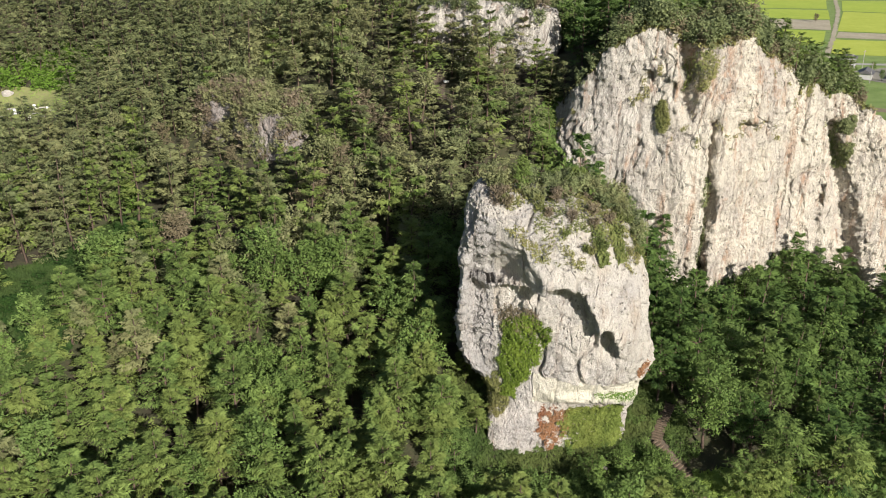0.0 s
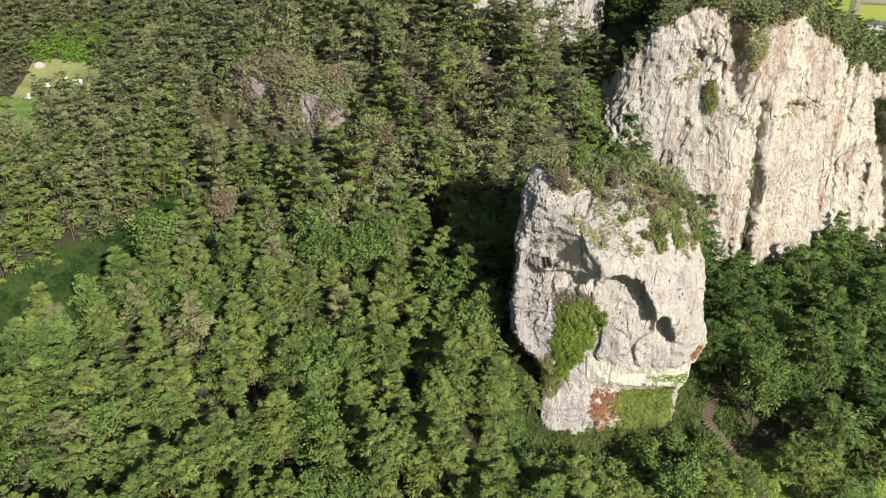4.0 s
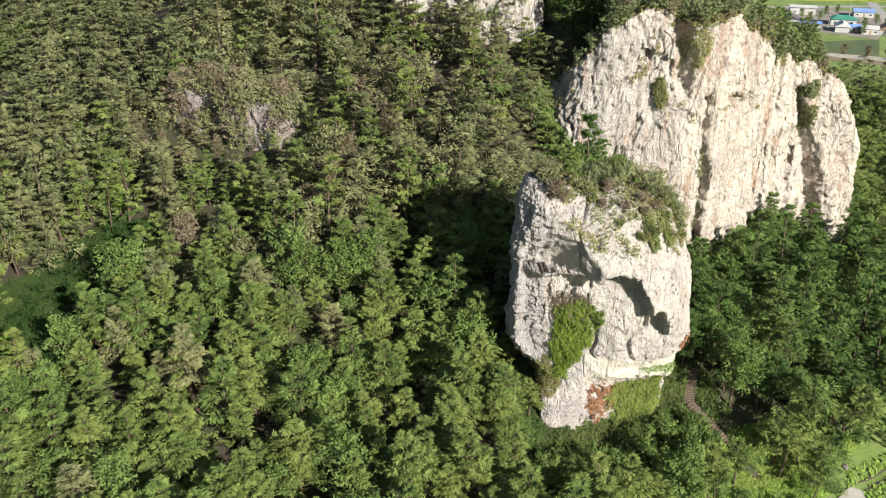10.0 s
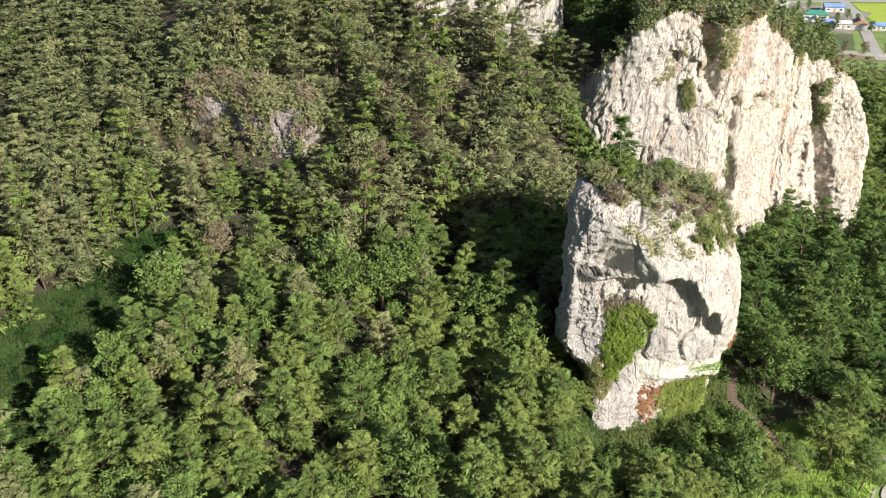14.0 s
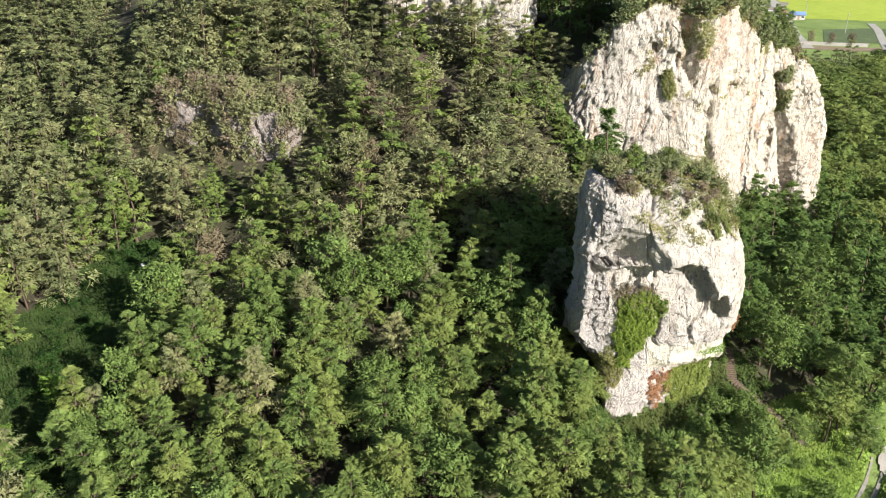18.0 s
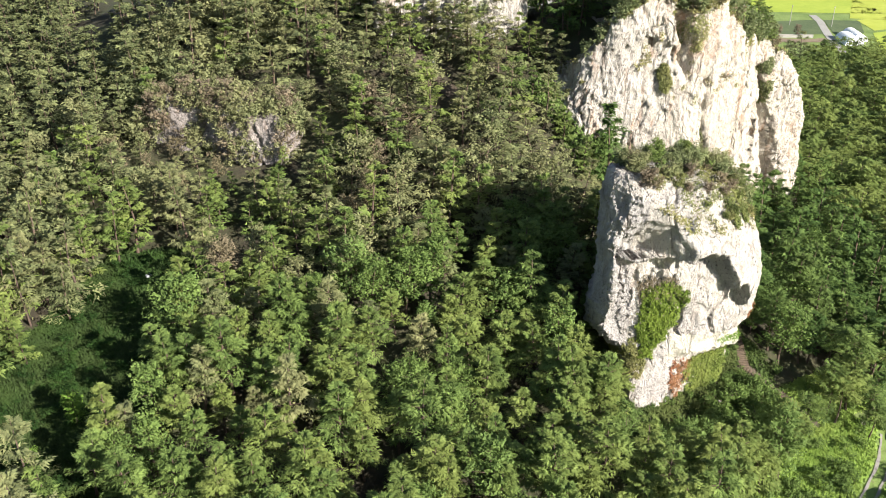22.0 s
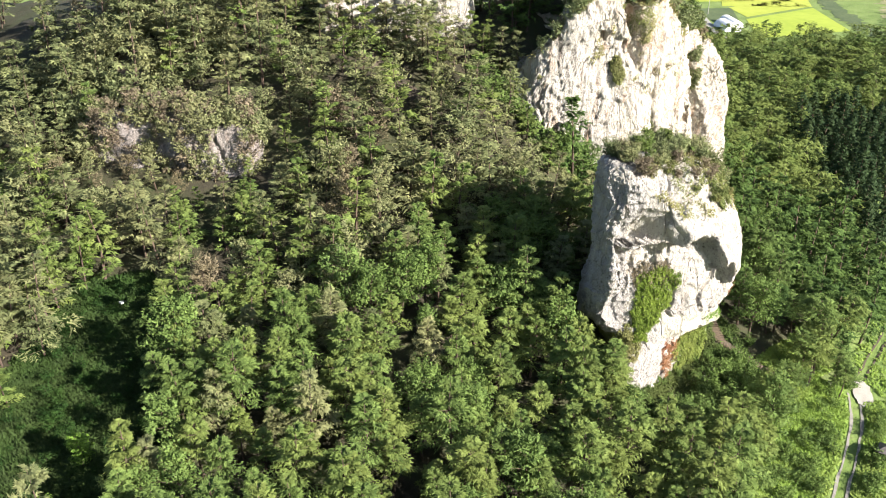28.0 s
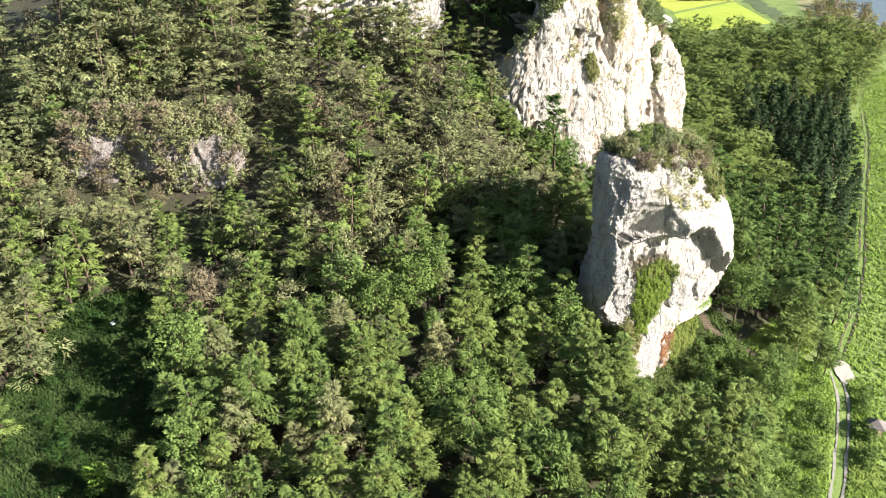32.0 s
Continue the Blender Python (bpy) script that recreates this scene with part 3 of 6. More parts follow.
def closed_curve(pts, n):
    """A smooth closed curve through a few corners, by even steps."""
    p = np.array(pts, float)
    q = []
    for k in range(len(p)):
        a, b, c, d = p[k - 1], p[k], p[(k + 1) % len(p)], p[(k + 2) % len(p)]
        t = np.linspace(0, 1, 40, endpoint=False)[:, None]
        q.append(0.5 * (2 * b + (c - a) * t + (2 * a - 5 * b + 4 * c - d) * t ** 2 + (3 * b - a - 3 * c + d) * t ** 3))
    q = np.concatenate(q + [q[0][:1]])
    s = np.r_[0, np.cumsum(np.hypot(*np.diff(q, axis=0).T))]
    weight = np.r_[0, np.cumsum(np.where(q[1:, 1] < q[:, 1].min() + 0.55 * np.ptp(q[:, 1]), 3.0, 1.0) * np.diff(s))]
    e = np.interp(np.linspace(0, weight[-1], n, endpoint=False), weight, s)
    return np.stack([np.interp(e, s, q[:, 0]), np.interp(e, s, q[:, 1])], -1)


def cliff_surface(foot, base, rim, heart, nu, nv, batter, crown=0.16):
    """A crag over a footprint: rim(x, y) gives the height of its edge; it leans in by batter and rounds off on top."""
    c = closed_curve(foot, nu)
    f = np.linspace(0, 1, nv)
    wall = np.clip(f / (1 - crown), 0, 1)
    top = np.clip((f - (1 - crown)) / crown, 0, 1)
    inset = batter * wall + 0.10 * wall ** 6 + (0.98 - batter - 0.10) * top ** 1.4
    heart = np.array(heart, float)
    along = heart[0] + (c - heart[0]) @ (heart[1] - heart[0])[:, None] / ((heart[1] - heart[0]) ** 2).sum() * (heart[1] - heart[0]) if len(heart) > 1 else heart[0]
    lo, hi = np.minimum(*heart), np.maximum(*heart)
    along = np.clip(along, lo, hi)
    xy = c[None] + (along - c)[None] * inset[:, None, None]
    h = rim(c[:, 0], c[:, 1])[None]
    z = base + (h - base) * (1 - (1 - wall[:, None]) ** 1.0) + 1.5 * np.sin(top[:, None] * np.pi / 2)
    return np.concatenate([xy, z[..., None]], -1)


CLIFF_FOOT = [(16.5, 148), (20.5, 138.5), (32, 134), (43, 131.5), (53, 139), (64, 145.5), (74, 148), (82.5, 148.5), (85, 156), (76, 166), (50, 168), (25, 162)]


def cliff_rim(x, y):
    edge = np.interp(x, [16, 20, 25, 29, 31.5, 35, 38, 40.5, 43, 46.4, 50, 55.4, 58.8, 63, 66, 72, 78, 88], [44, 49.5, 54.5, 57.2, 58.4, 58, 57, 56.2, 56.8, 57.4, 56.2, 52, 49.4, 47.4, 46.2, 45.8, 44, 38])
    return edge - 0.6 * np.clip(y - 152, 0, 30) + 0.8 * fbm(np.stack([x, y, 0 * x], -1), 0.33, 3, 62)


cliff_p = cliff_surface(CLIFF_FOOT, 6, cliff_rim, [(34, 150), (72, 157)], 620, 200, 0.07)
wall_x, wall_z = cliff_p[..., 0], cliff_p[..., 2]
face = step(152 - cliff_p[..., 1], 0, 4)
shake = 1.2 * fbm(cliff_p, 0.16, 3, 64)
# the upright crack, the end cave, the gully at the top, the bulge with its arched ledge, the hollow under the dome's lip, flutes
cliff_p[..., 1] += face * (3.8 * np.exp(-((wall_x - 43.1 - 0.03 * (wall_z - 35) + 0.4 * shake) / 0.8) ** 2) * (1 - step(wall_z, 43, 46))
                           + 3.6 * np.exp(-((wall_x - 71.0 - 0.2 * (34 - wall_z)) / 1.7) ** 2) * (1 - step(wall_z, 40, 42.5))
                           + 4.2 * np.exp(-((wall_x - 38.6 + 0.8 * shake) / 1.0) ** 2) * step(wall_z, 43, 49)
                           - 1.9 * np.exp(-((wall_x - 47.8) / 3.6) ** 2 - ((wall_z - 48.5) / 3.4) ** 2)
                           + 1.7 * np.exp(-((wall_x - 50.5 + shake) / 3.0) ** 2) * np.clip((43.9 + 0.5 * shake - wall_z) / 0.7, 0, 1) * (1 - step(43.9 - wall_z, 0.8, 4))
                           + 1.2 * np.exp(-((wall_x - 33.5 + shake) / 4.5) ** 2) * np.clip((51.5 - 0.12 * (wall_x - 33) ** 2 + shake - wall_z) / 0.8, 0, 1) * (1 - step(51.5 - wall_z, 1, 8))
                           + 0.55 * np.abs(np.sin(wall_x * 1.15 + 1.3 * shake)) * step(wall_x, 54, 58) * (1 - step(wall_x, 68, 71)))


# broad bulges and hollows across the face
cliff_p[..., 1] -= face * (1.5 * fbm(cliff_p * np.array([1, 1, 0.6]), 0.07, 2, 66) + 0.9 * np.abs(fbm(cliff_p * np.array([1, 1, 0.5]), 0.16, 2, 67)))
# the far end leans back and splays towards its foot
cliff_p[..., 0] -= step(wall_x, 64, 80) * np.interp(wall_z, [14, 28, 34, 38, 42, 47], [-1.6, -0.9, 1.2, 2.8, 4.2, 2.4])


def cliff_zones(v):
    x, z = v[:, 0], v[:, 2]
    return np.select([z > cliff_rim(x, v[:, 1]) + 0.3, x < 43.2, x < 71.5], [0, 1, 2], 3)


cliff, cliff_p, cliff_n = shell("rock_cliff", cliff_p, M_CLIFF, 0.9, 11, 0.45, cliff_zones,
                                [("cap", "broken top of the cliff"), ("bulging_wall", "bulging pale grey wall"), ("streaked_wall", "ochre-streaked middle wall"), ("end_buttress", "pale end buttress")])
tagged(cliff, "tall cream and ochre limestone cliff streaked by water", "cliff")


def outcrop(foot, base, height, heart, label, seed, nu=220, nv=70, material=M_OUTCROP):
    p = cliff_surface(foot, base, lambda x, y: np.full_like(x, height), heart, nu, nv, 0.10, 0.3)
    mid_x = (heart[0][0] + heart[1][0]) / 2
    ob, q, n = shell("rock_outcrop", p, material, 0.8, seed, 0.7, lambda v: np.select([v[:, 2] > height - 0.5, v[:, 0] < mid_x], [0, 1], 2), [("rock_top", ""), ("rock_face", ""), ("rock_face", "")])
    return tagged(ob, label, "rock outcrop"), q


outcrop_left, out_p = outcrop([(-50, 172), (-45, 166), (-41, 164), (-37, 158), (-33, 154.5), (-28, 152), (-24, 156), (-30, 168), (-42, 178)], 24, 40.0,
                              [(-42, 170), (-29, 158)], "brown-grey rock band among trees", 31)
outcrop_far, outf_p = outcrop([(-6, 172), (-3, 167.5), (3, 165), (9, 162.5), (15, 160), (21, 160), (20, 168), (6, 176)], 40, 57.5, [(0, 170), (17, 164)],
                              "pale grey crag high in the wood", 37, material=M_CLIFF)


# ---- trees ----
def sprays(centres, normals, ways, size, jitter, rand, wide=0.42):
    """Small leaf sprays: one pointed triangle each, lying along its twig."""
    n = normals / (np.linalg.norm(normals, axis=1)[:, None] + 1e-9) + jitter * rand.normal(size=centres.shape)
    a = ways / (np.linalg.norm(ways, axis=1)[:, None] + 1e-9) + 1.2 * jitter * rand.normal(size=centres.shape)
    n /= np.linalg.norm(n, axis=1)[:, None] + 1e-9
    a = a - (a * n).sum(1)[:, None] * n
    b = np.cross(n, a)
    b /= np.linalg.norm(b, axis=1)[:, None] + 1e-9
    a /= np.linalg.norm(a, axis=1)[:, None] + 1e-9
    s = (size * rand.uniform(0.7, 1.4, len(centres)))[:, None]
    v = np.stack([centres - a * s * 0.5 + b * s * wide, centres - a * s * 0.5 - b * s * wide, centres + a * s], 1)
    return v.reshape(-1, 3), np.arange(3 * len(centres)).reshape(-1, 3)


def rod(a, b, r0, r1, sides):
    d = b - a
    d = d / (np.linalg.norm(d) + 1e-9)
    u = np.cross(d, [0.3, 0.2, 0.93])
    u /= np.linalg.norm(u) + 1e-9
    w = np.cross(d, u)
    t = np.linspace(0, 2 * np.pi, sides, endpoint=False)
    ring = np.cos(t)[:, None] * u + np.sin(t)[:, None] * w
    k = np.arange(sides)
    return np.concatenate([a + ring * r0, b + ring * r1]), np.stack([k, (k + 1) % sides, (k + 1) % sides + sides, k + sides], -1)


def joined(pieces):
    vs, fs, n = [], [], 0
    for v, f in pieces:
        vs.append(v)
        fs.append(f + n)
        n += len(v)
    return np.concatenate(vs), np.concatenate(fs)


# kind: height, crown radius, bare share of the trunk, limbs, sprays a limb, spray size
HABIT = {"pine": (10.2, 3.3, 0.30, 30, 195, 0.305), "broad": (8.4, 3.1, 0.24, 21, 150, 0.20), "cedar": (13.5, 2.9, 0.06, 64, 75, 0.36),
         "umbrella": (9.0, 3.4, 0.50, 24, 205, 0.31), "shrub": (1.6, 1.1, 0.05, 10, 80, 0.13), "young": (4.2, 1.3, 0.10, 18, 80, 0.18)}


def grow(kind, seed, detail):
    """Leaf triangles and wood quads of one tree: limbs that carry flattened pads of sprays, lit on top and dark beneath. detail 1: seen from near; less: fewer, larger sprays."""
    r = np.random.default_rng(seed)
    H, R, bare, limbs, per, size = HABIT[kind]
    H, R = H * r.uniform(0.88, 1.12), R * r.uniform(0.88, 1.12)
    limbs, per = max(9, int(limbs * detail ** 0.26)), max(36, int(per * detail ** 0.62))
    size = size * (detail ** -0.32 if kind not in ("pine", "umbrella") else detail ** -0.36)
    if detail < 1:
        bare *= 0.35 if kind != "umbrella" else 0.75
    wood, pos, nor, way_s = [], [], [], []
    lean = r.normal(0, 0.13 if kind == "umbrella" else 0.05, 2)
    sway = r.uniform(0, 6.28)

    def spine(f):
        return np.array([lean[0] * H * f + 0.025 * H * np.sin(f * 5 + sway), lean[1] * H * f + 0.025 * H * np.sin(f * 4 + 2 * sway), H * f])

    r0 = 0.021 * H
    cuts = 6 if detail == 1 else 2
    for k in range(cuts):
        wood.append(rod(spine(k / cuts), spine((k + 1) / cuts), r0 * (1 - k / cuts / 1.1), r0 * (1 - (k + 1) / cuts / 1.1), 6 if detail == 1 else 3))
    gaps = r.uniform(0.7, 1.15, 5)
    for k in range(limbs):
        f = bare + (1 - bare) * ((k + r.uniform(0, 0.9)) / limbs) ** 0.85
        if kind == "pine":
            # limbs stand in whorls
            rungs = 6
            f = bare + (1 - bare) * (np.floor((f - bare) / (1 - bare) * rungs) + 0.5 + r.normal(0, 0.08)) / rungs
        g = (f - bare) / (1 - bare)
        az = k * 2.399963 + r.uniform(-0.45, 0.45)
        lump = gaps[int(az / 1.257) % 5]
        if kind == "pine":
            length, rise = R * max(0.02, 1 - g) ** 0.74 * r.uniform(0.65, 1.25) * lump + 0.35, r.uniform(-0.10, 0.16) + 0.6 * g ** 2 + (0.08 if detail < 1 else 0)
        elif kind == "umbrella":
            length, rise = R * (1 - g ** 2.4) ** 0.6 * r.uniform(0.65, 1.15) * lump + 0.35, r.uniform(0.0, 0.3) + 0.2 * g
        elif kind in ("broad", "young"):
            length, rise = R * np.sqrt(max(0.08, 1 - (1.45 * g - 0.5) ** 2)) * r.uniform(0.7, 1.15) * lump, r.uniform(0.15, 0.7) + 0.5 * g
        elif kind == "cedar":
            length, rise = R * (1 - g) ** 0.75 * r.uniform(0.75, 1.15) + 0.2, r.uniform(0.0, 0.5)
        else:
            length, rise = R * r.uniform(0.55, 1.1), r.uniform(0.3, 1.5)
        way = np.array([np.cos(az), np.sin(az), rise])
        way /= np.linalg.norm(way)
        roll = r.normal(0, 0.3 if kind != "broad" else 0.5)
        side = np.array([-np.sin(az), np.cos(az), 0]) * np.cos(roll) + np.array([0, 0, np.sin(roll)])
        top = np.cross(way, side)
        top *= np.sign(top[2]) or 1
        a = spine(f)
        if detail == 1 or (detail > 0.3 and k % 5 == 0):
            wood.append(rod(a, a + way * length * 0.85, 0.2 * r0 + 0.012, 0.012, 3))
        if kind in ("pine", "umbrella", "cedar"):
            # feathered side shoots, drooping a little and turned up at the tip
            pairs = (4 if detail > 0.5 else 3) if kind != "cedar" else 1
            n = max(4, int(per * detail ** 0.25 / (2 * pairs + 1) / 1.9))
            for q in range(2 * pairs + 1):
                end = q == 2 * pairs
                u = 0.66 if end else 0.16 + 0.70 * (q // 2 + r.uniform(0.2, 0.9)) / pairs
                flank = 0.0 if end else (1 if q % 2 else -1) * r.uniform(0.6, 1.2)
                shoot = way * np.cos(flank) + side * np.sin(flank) + np.array([0, 0, r.uniform(-0.08, 0.25)])
                long = length * (0.36 if end else 0.46 * (1.15 - 0.7 * u) + 0.04) + 0.14
                foot = a + way * length * u + top * r.normal(0, 0.06) * length
                # needles stand in pairs along the shoot like a feather, shorter towards its tip
                v = 0.12 + 0.88 * (np.arange(n) // 2 + r.uniform(0.1, 0.9, n)) / ((n + 1) // 2)
                hand = np.where(np.arange(n) % 2, 1.0, -1.0)[:, None]
                level = top + np.array([0, 0, 0.5]) + (0.35 if kind != "cedar" else 1.6) * way + r.normal(0, 0.16, 3)
                level /= np.linalg.norm(level)
                flat_way = np.cross(level, shoot)
                flat_way /= np.linalg.norm(flat_way) + 1e-9
                reach = (0.26 * long + 0.05) * (1.1 - 0.8 * v) * r.uniform(0.3, 1.0, n)
                off = r.normal(size=(n, 3))
                pos.append(foot + shoot * (long * v)[:, None] + flat_way * hand * reach[:, None] + off * 0.045 * long + level * (0.10 * long * np.sin(3.1 * v))[:, None])
                nor.append(level + 0.12 * off + flat_way * hand * 0.35)
                way_s.append(shoot * 0.8 + flat_way * hand * r.uniform(0.3, 1.1, (n, 1)) + level * 0.25 + 0.12 * off)
            continue
        # a pad of star-like tufts on either side of the limb
        m = max(2, round((6 if kind != "cedar" else 3) * detail ** 0.4 * (0.5 + 0.5 * min(1.0, length / R))))
        n = max(5, int(per / 6))
        u = (np.arange(m) + r.uniform(0.5, 1.0, m)) / m
        u = 0.25 + 0.78 * u
        th = np.where(np.arange(m) % 2, 1, -1) * r.uniform(0.15, 1.0, m) * np.sin(np.pi * np.clip(u * 0.8, 0, 1)) ** 0.7
        th[-1] *= 0.2
        c = a + way * (length * u)[:, None] + side * (th * 0.55 * length)[:, None] + top * (r.normal(0, 0.07, m) * length)[:, None]
        big = (0.16 + 0.10 * R) * r.uniform(0.75, 1.25, m) * (1 if kind != "cedar" else 0.8)
        off = r.normal(size=(m, n, 3))
        off *= (r.uniform(0.55, 1.0, (m, n)) ** 0.5 / np.linalg.norm(off, axis=-1))[..., None]
        off = off - 0.45 * np.minimum((off @ top), 0)[..., None] * top
        flat = 0.42 if kind not in ("broad", "shrub", "young") else 0.85
        p = c[:, None] + (off - (1 - flat) * (off @ top)[..., None] * top) * big[:, None, None] * 1.35
        pos.append(p.reshape(-1, 3))
        nor.append((off * 1.0 + top * 0.55 + way * 0.15).reshape(-1, 3))
        way_s.append((off * 0.8 + way * 0.6 + r.normal(0, 0.25, off.shape)).reshape(-1, 3))
    pos, nor, way_s = np.concatenate(pos), np.concatenate(nor), np.concatenate(way_s)
    leaf = sprays(pos, nor, way_s, size, 0.10 if kind in ("pine", "umbrella") else 0.26, r, {"broad": 0.46 if detail == 1 else 0.40, "pine": 0.24 if detail == 1 else 0.27, "umbrella": 0.24 if detail == 1 else 0.27, "cedar": 0.32}.get(kind, 0.42))
    # filler sprays at the crown's heart, added to block light and darken gaps
    m = int(16 if detail < 1 else 70)
    f = bare + (1 - bare) * r.uniform(0.02, 0.7, m)
    reach = R * 0.36 * (1 - (f - bare) / (1 - bare) * 0.9) * r.uniform(0.05, 1.0, m)
    az = r.uniform(0, 6.28, m)
    core = np.array([spine(q) for q in f]) + np.stack([np.cos(az) * reach, np.sin(az) * reach, r.normal(0, 0.2, m)], -1)
    heart = sprays(core, r.normal(size=(m, 3)), r.normal(size=(m, 3)), (0.10 if detail == 1 else 0.11) * R, 0.3, r, 0.4)
    return joined([leaf, heart]), joined(wood)


TREE_WORDS = {"pine": ("pine_tree", "pine"), "broad": ("broadleaf_tree", "tree"), "cedar": ("cedar_tree", "cedar"), "shrub": ("shrub", "shrub"), "umbrella": ("pine_tree", "pine"), "young": ("young_tree", "tree")}


def tree_thing(kind, seed, material, label, group):
    name, cat = TREE_WORDS[kind]
    (lv, lf), (wv, wf) = grow(kind, seed, 1)
    ob = thing(name, Matrix.Translation((0, 0, -400)), label, cat, group)
    part_mesh("trunk", mesh_of("trunk", wv, wf, M_BARK), ob)
    part_mesh("crown", mesh_of("crown", lv, lf, material), ob)
    return ob


def plant(protos, spots, used):
    """Stand a tree at each spot (x, y, size, turn), the first of each kind moved, the rest copied."""
    for i, (x, y, s, a) in enumerate(spots):
        k = i % len(protos)
        m = Matrix.LocRotScale((x, y, land1(x, y) - 0.15), Euler((0, 0, a)), (s, s, s * (0.92 + 0.16 * ((i * 7) % 10) / 10)))
        if k in used:
            copy_thing(protos[k], m).scale = m.to_scale()
        else:
            protos[k].matrix_basis = m
            used.add(k)


def inside(x, y, corners):
    c = np.array(corners, float)
    r = np.zeros(np.shape(x), bool)
    for (ax, ay), (bx, by) in zip(c, np.roll(c, -1, 0)):
        with np.errstate(divide="ignore", invalid="ignore"):
            r ^= ((ay > y) != (by > y)) & (x < (bx - ax) * (y - ay) / (by - ay) + ax)
    return r


def near_line(x, y, pts, d):
    out = np.zeros(np.shape(x), bool)
    for (ax, ay), (bx, by) in zip(pts, pts[1:]):
        t = np.clip(((x - ax) * (bx - ax) + (y - ay) * (by - ay)) / ((bx - ax) ** 2 + (by - ay) ** 2), 0, 1)
        out |= np.hypot(x - ax - t * (bx - ax), y - ay - t * (by - ay)) < d
    return out


LANE = [(-10, 56), (18, 68), (31, 74.5), (40, 79.5), (45, 84)]
TRACK = [(46, 84.5), (66, 92), (91, 104), (125, 122), (162, 141), (190, 158)]
STAIR = [(32.2, 105.0), (30.6, 102.0), (29.0, 98.8)]
STAIR_PATH = [(29.0, 98.6), (30.6, 96.6), (32.4, 95.0), (33.9, 91.5), (35.0, 88.5)]
MEADOW = [(-69, 132), (-60, 146), (-51, 142), (-48, 136), (-51, 126), (-57, 113), (-65, 103), (-76, 103), (-77, 116), (-73, 126)]
GRASS = [(-10, 50), (4, 73), (12, 78.5), (22, 80.5), (33, 82), (41, 86), (46, 88), (47, 80), (20, 62), (0, 50)]
PLAIN = [(-40, 40), (-20, 52), (0, 70), (6, 73), (38, 84.5), (48, 88), (66, 94.5), (91, 107), (125, 126), (162, 146), (192, 162), (228, 176), (264, 190), (262, 214), (238, 232), (206, 246), (185, 262), (150, 282), (118, 300), (80, 330), (40, 390),
         (-60, 420), (-60, 900), (900, 900), (900, 0), (-40, 0)]
GRAVES = [(-118, 216), (-104, 211), (-96, 215), (-99, 231), (-118, 233)]
FIELD_UP = [(-120, 213), (-111, 213), (-94, 177), (-91, 170), (-101, 169)]
OPEN = [(-43, 179.5), (-37, 176), (-35, 180.5), (-40.5, 185)]
TRAIL = [(2, 180), (1, 170), (-1, 160), (0, 152), (3, 146)]
CLIFF_FRONT = [(21.5, 146), (22.5, 139.5), (31, 133), (43, 130.3), (54, 138), (64, 144.3), (74, 147), (83, 147.3), (86, 153), (60, 156), (35, 150), (25, 149)]
SLAB = [(6.5, 95.2), (24.6, 99.4), (24.0, 104.0), (6.5, 104.0)]
CLIFF_LINE = [(17, 143), (20.5, 136), (32, 131), (43, 128.5), (53, 136), (64, 142.5), (74, 145), (84, 146)]
ELLIPSE = lambda x, y: ((x - 15) / 11.8) ** 2 + ((y - 101.2) / 6.8) ** 2 < 1


def jittered(x0, x1, y0, y1, gap, r):
    gx, gy = np.meshgrid(np.arange(x0, x1, gap), np.arange(y0, y1, gap * 0.87))
    gx = gx + (np.arange(gx.shape[0]) % 2)[:, None] * gap / 2
    gx, gy = gx.ravel(), gy.ravel()
    return gx + r.uniform(-0.36, 0.36, gx.size) * gap, gy + r.uniform(-0.36, 0.36, gx.size) * gap


def wooded(x, y):
    bad = inside(x, y, MEADOW) | inside(x, y, PLAIN) | inside(x, y, GRASS) | inside(x, y, GRAVES) | inside(x, y, FIELD_UP) | inside(x, y, OPEN)
    bad |= ELLIPSE(x, y) | inside(x, y, CLIFF_FRONT) | near_line(x, y, LANE, 3.0) | near_line(x, y, STAIR, 1.6) | near_line(x, y, STAIR_PATH, 1.8) | near_line(x, y, TRAIL, 1.5)
    bad |= inside(x, y, [(-50, 171), (-45, 164), (-37, 156), (-28, 150), (-24, 156), (-30, 168), (-42, 178)]) | inside(x, y, [(-4, 169), (3, 164.5), (20, 160), (19, 165), (6, 172)])
    bad |= inside(x, y, [(3, 89), (14, 87.5), (26, 90.5), (30, 97), (27, 101), (4, 96)])
    # the path lies open to one side
    for d in (2, 4, 6, 8):
        bad |= near_line(x + 0.59 * d, y + 0.81 * d, STAIR_PATH, 1.7)
        if d < 6:
            bad |= near_line(x + 0.59 * d, y + 0.81 * d, STAIR, 1.6)
    return ~bad


r_tree = np.random.default_rng(23)
NEAR = (-66, 50, 70, 121)
SPARSE = [(20, 84), (33, 85), (41, 88.8), (48, 89.5), (56, 95), (46, 97), (36, 95), (27, 93), (22, 89)]
tx, ty = jittered(NEAR[0], NEAR[1], NEAR[2], NEAR[3], 4.45, r_tree)
SUNNY = [(17, 86), (30, 97), (37, 90), (33, 83), (23, 80)]
tx, ty = np.r_[tx, -2.4, -5.6, -1.2], np.r_[ty, 95.6, 93.2, 92.2]
ok = wooded(tx, ty) & (~inside(tx, ty, SPARSE) | (r_tree.uniform(size=len(tx)) < 0.9)) & (~inside(tx, ty, SUNNY) | (r_tree.uniform(size=len(tx)) < 0.75))
tx, ty = tx[ok], ty[ok]
tsize, tturn = r_tree.uniform(0.7, 1.3, len(tx)), r_tree.uniform(0, 6.28, len(tx))
low = near_line(tx, ty, [(2, 86), (14, 88), (28, 92)], 6)
